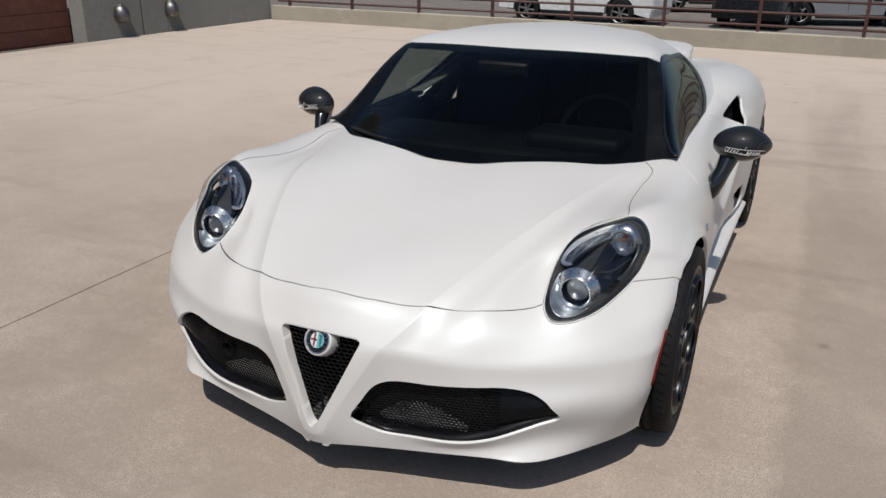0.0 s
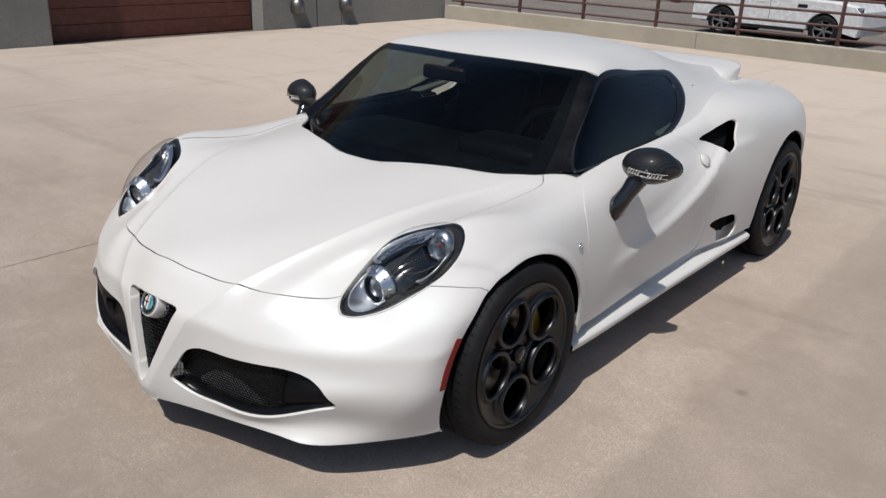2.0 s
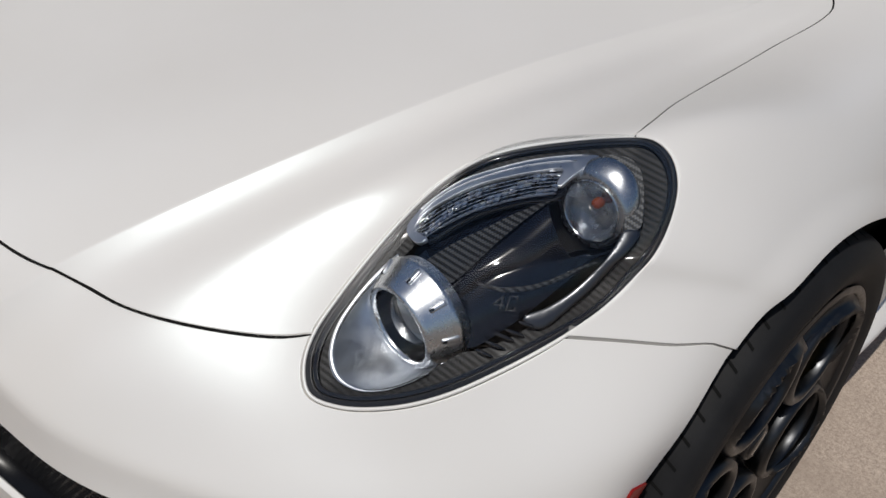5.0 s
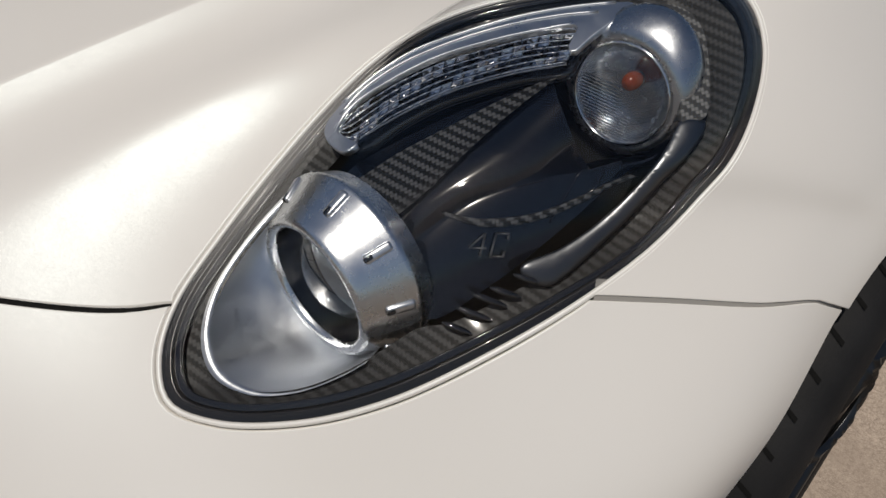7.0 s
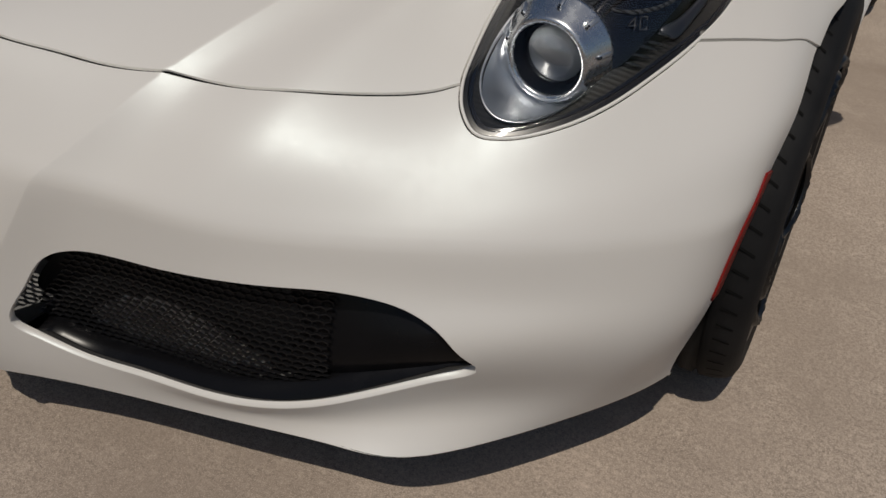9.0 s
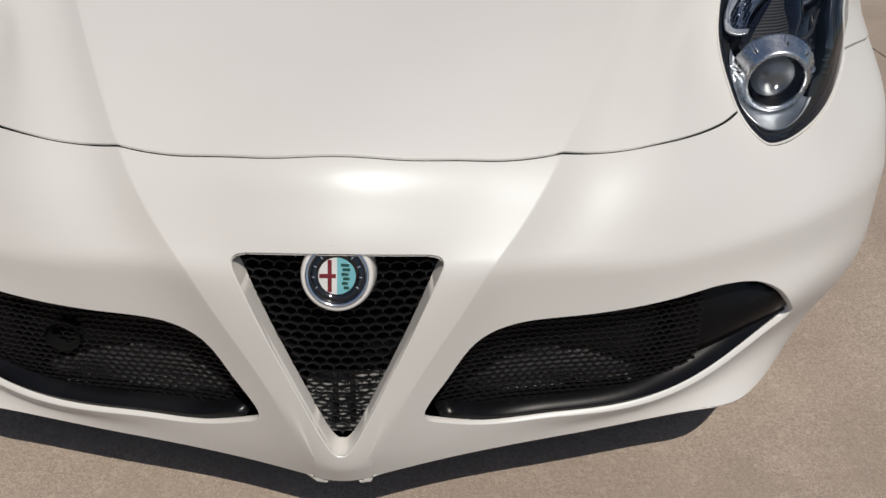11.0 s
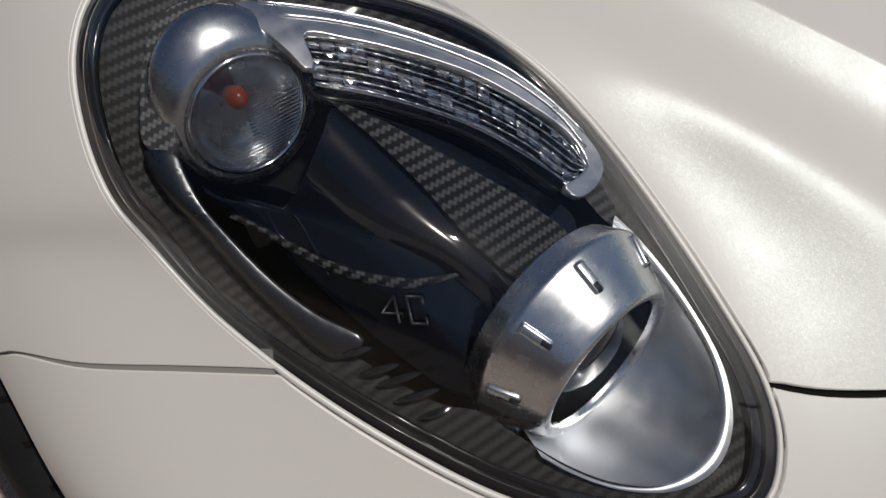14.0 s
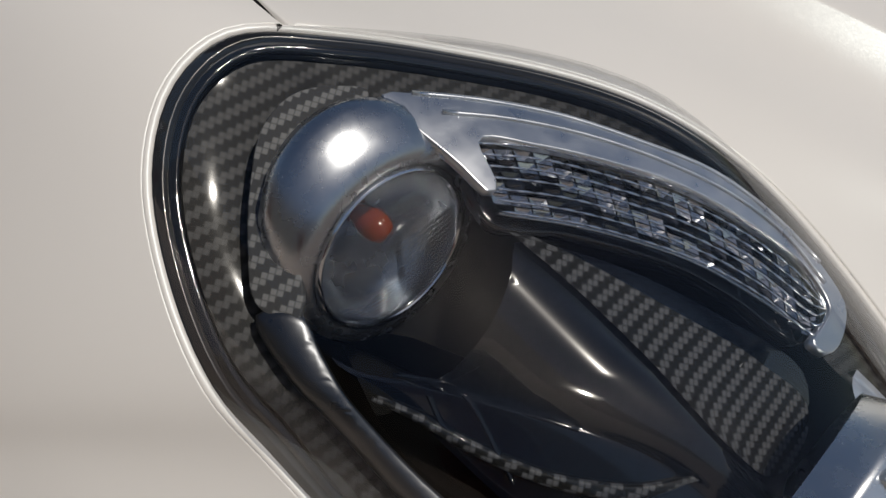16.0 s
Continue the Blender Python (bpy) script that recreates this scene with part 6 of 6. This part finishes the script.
for xa, xb in zip(edges_x, edges_x[1:]):
    for ya, yb in zip(edges_y, edges_y[1:]):
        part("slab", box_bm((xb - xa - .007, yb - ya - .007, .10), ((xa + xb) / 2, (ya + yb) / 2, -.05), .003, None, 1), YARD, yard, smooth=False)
# low kerb wall with a railing
kerb_a, kerb_b = Vector((-9.4, 11.80, 0)), Vector((14.0, 10.05, 0))
run = kerb_b - kerb_a
turn_k = math.degrees(math.atan2(run.y, run.x))
kerb = tagged(part("kerb_wall", box_bm((.05, .05, .05), (kerb_a.x + 1, kerb_a.y + .15, .05)), KERBC, None), "low pale concrete kerb wall at the edge of the yard", "kerb", kind="structure")
n_k = 4
for k in range(n_k):
    L = run.length / n_k
    m_ = Matrix.Translation(kerb_a + run * ((k + .5) / n_k)) @ pose(0, 0, 0, 0, 0, turn_k)
    ob = part("kerb_block", box_bm((L - .012, .22, 1.10), (0, .11, -.275), .012), KERBC, kerb, smooth=False)
    ob.matrix_basis = m_
rail = tagged(empty("railing", kerb_a), "brown painted steel railing on the kerb wall", "railing")


def along(x, back=.12):
    f = (x - kerb_a.x) / run.x
    p = kerb_a + run * f
    return p + Vector((-run.y, run.x, 0)).normalized() * back


for x in [-9.0, -7.45, -5.93, -4.40, -2.90, -1.33, .13, 1.60, 3.1, 4.6, 6.1, 7.6, 9.1]:
    p = along(x)
    part("post", box_bm((.05, .05, 1.12), (p.x, p.y, .27 + .56), .004), RAILP, rail).matrix_parent_inverse = rail.matrix_world.inverted()
for z in (.37, .56, .75, .94, 1.13, 1.36):
    a, b = along(-9.3), along(9.4)
    part("rail_bar", tube_bm([(a.x, a.y, z), (b.x, b.y, z)], .020, 8), RAILP, rail).matrix_parent_inverse = rail.matrix_world.inverted()
for o in rail.children:
    o.matrix_parent_inverse = Matrix.Identity(4)
    o.location = -Vector(kerb_a)

# ---- the building beside the yard ----
X0, TH, TOP = -9.47, .30, 5.2
bld = tagged(part("wall_west", box_bm((TH, 3.0, TOP), (X0 - TH / 2, 9.03 + 1.35, TOP / 2 - .05), .01), WALLC, None, smooth=False), "grey-green rendered building wall with roll-up doors", "wall", kind="structure")
for y0, y1, z0, z1 in ((7.04, 8.27, 0, TOP), (8.29, 8.875, 0, TOP), (-6.0, 3.40, 0, TOP), (3.40, 7.04, 3.2, TOP), (-26, -9.7, 0, TOP), (-9.7, -6.0, 3.2, TOP)):
    part("wall_panel", box_bm((TH, y1 - y0 - .012, z1 - z0), (X0 - TH / 2, (y0 + y1) / 2, (z0 + z1) / 2 - .03), .008), WALLC, bld, smooth=False)
for y0, y1 in ((3.40, 7.04), (-9.7, -6.0)):
    d = tagged(part("door_1" if y0 > 0 else "door_2", box_bm((.03, y1 - y0, 3.25), (X0 - TH - .05, (y0 + y1) / 2, 1.60), .002), BROWN, None, smooth=False), "closed dark brown sectional roll-up garage door", "garage door", kind="structure")
    for k in range(14):
        part("door_slat", box_bm((.03, y1 - y0 - .01, .222), (X0 - TH - .030, (y0 + y1) / 2, .115 + .232 * k), .006), BROWN, d, smooth=False)
roofb = part("roof_slab", box_bm((8, 40, .3), (X0 - 4.1, -7, TOP), .02), WALLC, bld, smooth=False)


def build_vent(y):
    v = tagged(empty("wall_lamp", (X0, y, .40)), "dull steel hooded wall lamp casting a long shadow", "wall lamp", "lamps on the building wall")
    part("back_plate", box_bm((.02, .17, .24), (.011, 0, 0), .006), STEEL, v)
    bm = bmesh.new()
    rows_ = []
    for h, r in ((.14, .02), (.12, .07), (.05, .12), (-.04, .135), (-.13, .115)):
        rows_.append([bm.verts.new((.02 + r * 1.3 * math.cos(t), r * math.sin(t), h)) for t in np.radians(np.linspace(-90, 90, 15))])
    for a, b in zip(rows_, rows_[1:]):
        for i in range(14):
            bm.faces.new((a[i], b[i], b[i + 1], a[i + 1]))
    bmesh.ops.solidify(bm, geom=bm.faces[:], thickness=.006)
    part("hood", bm, STEEL, v, "curved steel hood")
    part("lamp_glass", lathe_bm([(.0, -.11), (.05, -.10), (.06, -.04), (.05, .03), (0, .05)], 20, Matrix.Translation((.07, 0, 0))), CHROME, v)


build_vent(7.77)
build_vent(8.93)


# ---- parked vehicles on the lower lot ----
def build_vehicle(name, label, m, paint, length, width, height, wheelbase, wheel_r, hood_h, tail_len, nose_len, belt, clear):
    """A parked vehicle pointing along +x, its wheels on z = 0."""
    v = tagged(empty(name), label, "car")
    fx = wheelbase / 2
    side = [(-length / 2, clear + .12), (-length / 2 + .02, belt - .12), (-length / 2 + .08, belt), (-length / 2 + tail_len, belt + .02), (fx - .45, belt + .01), (fx + .2, hood_h + .02), (length / 2 - .20, hood_h - .05), (length / 2 - .05, hood_h - .22), (length / 2, clear + .22), (length / 2 - .06, clear)]

    def arch_pts(cx):
        r = wheel_r * 1.16
        return [(cx + r * math.cos(t), max(clear, wheel_r + r * math.sin(t))) for t in np.radians(np.linspace(0, 180, 14))]

    low = arch_pts(fx) + arch_pts(-fx)
    outline = side + low
    bm = bmesh.new()
    hw = width / 2
    cols = []
    for y, sc in ((-hw, 0), (-hw + .10, 1), (hw - .10, 1), (hw, 0)):
        cols.append([bm.verts.new((x * (1 if sc else .985), y, z if (sc or z < belt - .1) else z - .05)) for x, z in outline])
    n = len(outline)
    for a, b in zip(cols, cols[1:]):
        for i in range(n):
            bm.faces.new((a[i], a[(i + 1) % n], b[(i + 1) % n], b[i]))
    bm.faces.new(cols[0][::-1])
    bm.faces.new(cols[-1])
    bmesh.ops.recalc_face_normals(bm, faces=bm.faces)
    part("body", bm, paint, v, smooth=False)
    cab = bmesh.new()
    b0, b1, t0, t1 = -length / 2 + tail_len * .6 + .05, fx - .30, -length / 2 + tail_len + .25, fx - 1.0
    low_ = [cab.verts.new(q) for q in ((b0, -hw + .06, belt), (b1, -hw + .06, belt), (b1, hw - .06, belt), (b0, hw - .06, belt))]
    top_ = [cab.verts.new(q) for q in ((t0, -hw + .20, height - .05), (t1, -hw + .20, height - .05), (t1, hw - .20, height - .05), (t0, hw - .20, height - .05))]
    for i in range(4):
        cab.faces.new((low_[i], low_[(i + 1) % 4], top_[(i + 1) % 4], top_[i]))
    part("window_band", cab, GLOSS, v, "dark window band", smooth=False)
    part("roof", box_bm((t1 - t0 + .06, 2 * hw - .36, .06), ((t0 + t1) / 2, 0, height - .03), .02), paint, v)
    for k, x in enumerate((b0 + .15, (b0 + b1) / 2, b1 - .35)):
        for sy in (-1, 1):
            part("pillar", tube_bm([(x, sy * (hw - .055), belt), (x * .9 + .03, sy * (hw - .19), height - .05)], .03, 6), paint, v)
    for sy in (-1, 1):
        part("door_line", box_bm((.012, .006, belt - clear - .25), (-.05, sy * hw, (belt + clear) / 2 + .05), .001), GLOSS, v)
        part("sill_trim", box_bm((wheelbase - 2.5 * wheel_r, .03, .10), (0, sy * (hw - .01), clear + .05), .01), BLACK, v)
        part("headlamp", box_bm((.22, .14, .14), (length / 2 - .16, sy * (hw - .10), hood_h - .17), .03), CHROME, v)
        part("wing_vent", box_bm((.26, .012, .09), (fx - .62, sy * hw, belt - .18), .01), BLACK, v)
        part("handle", box_bm((.16, .03, .03), (-.30, sy * hw, belt - .14), .008), paint, v)
        for cx in (fx, -fx):
            w_ = part("wheel", lathe_bm([(wheel_r * .66, -.10), (wheel_r * .9, -.11), (wheel_r, -.08), (wheel_r, .08), (wheel_r * .92, .11), (wheel_r * .68, .10)], 36, pose(0, 0, 0, 90, 0, 0)), RUBBER, v)
            w_.location = (cx, sy * (hw - .12), wheel_r)
            part("wheel_disc", lathe_bm([(wheel_r * .68, -.03), (wheel_r * .60, .02), (0, .02)], 24, pose(0, 0, 0, 90 if sy < 0 else -90, 0, 0)), UNDER, w_)
            part("wheel_lip", lathe_bm([(wheel_r * .70, .085), (wheel_r * .66, .095), (wheel_r * .62, .06)], 36, pose(0, 0, 0, 90 if sy < 0 else -90, 0, 0)), STEEL, w_)
            for k in range(6):
                part("spoke", box_bm((wheel_r * .62, .035, .05), (wheel_r * .33, sy * .06, 0), .008), STEEL, w_).data.transform(pose(0, 0, 0, 0, 60 * k + 10, 0))
    part("chassis", box_bm((length - .5, width - .3, .25), (0, 0, clear + .18), .02), UNDER, v)
    v.matrix_world = m
    return v


white_paint = plastic("white_car_paint", (0.74, 0.73, 0.72), 0.25, 200, .01)
silver_paint = material("silver_car_paint", (0.42, 0.42, 0.44), 0.3, 0.6, 0.6)
maroon_paint = plastic("dark_red_car_paint", (0.06, 0.008, 0.010), 0.25, 200, .01)
black_paint = plastic("black_car_paint", (0.012, 0.012, 0.014), 0.2, 200, .01)
build_vehicle("sport_utility", "white sport utility vehicle parked beyond the railing", pose(-5.68, 22.2, -.712, 0, 0, -6), white_paint, 4.78, 1.95, 1.80, 2.90, .39, 1.12, .35, .8, 1.15, .30)
build_vehicle("sedan", "silver sedan parked beyond the railing", pose(1.25, 25.6, -.712, 0, 0, 18), silver_paint, 4.6, 1.8, 1.42, 2.72, .34, .92, .9, .9, .95, .22)
build_vehicle("pickup", "dark red vehicle parked behind the white one", pose(-2.6, 28.6, -.712, 0, 0, 8), maroon_paint, 4.9, 1.9, 1.75, 3.0, .38, 1.08, .5, .9, 1.12, .30)
build_vehicle("dark_suv", "black vehicle parked beside the white one", pose(-.7, 24.4, -.712, 0, 0, -100), black_paint, 4.6, 1.9, 1.7, 2.8, .38, 1.06, .4, .9, 1.10, .28)

# far building across the lot
far = tagged(empty("workshop_building", (-20, 34, -.712)), "low grey workshop building with brown doors across the lot", "building")
part("wall", box_bm((34, 8, 6.0), (0, 4, 3.0), .02), WALLC, far, smooth=False)
part("roof", box_bm((34.6, 8.6, .35), (0, 4, 6.1), .02), KERBC, far, smooth=False)
for k in range(6):
    d = part("door", box_bm((3.2, .10, 3.2), (-14 + 5.6 * k, -.04, 1.6), .01), BROWN, far, "brown roll-up door", smooth=False)
    for j in range(9):
        part("door_slat", box_bm((3.1, .05, .32), (-14 + 5.6 * k, -.09, .2 + .35 * j), .01), BROWN, d, smooth=False)
for k in range(7):
    part("column", box_bm((.35, .35, 6.0), (-16.8 + 5.6 * k, -.15, 3.0), .02), BROWN, far, smooth=False)
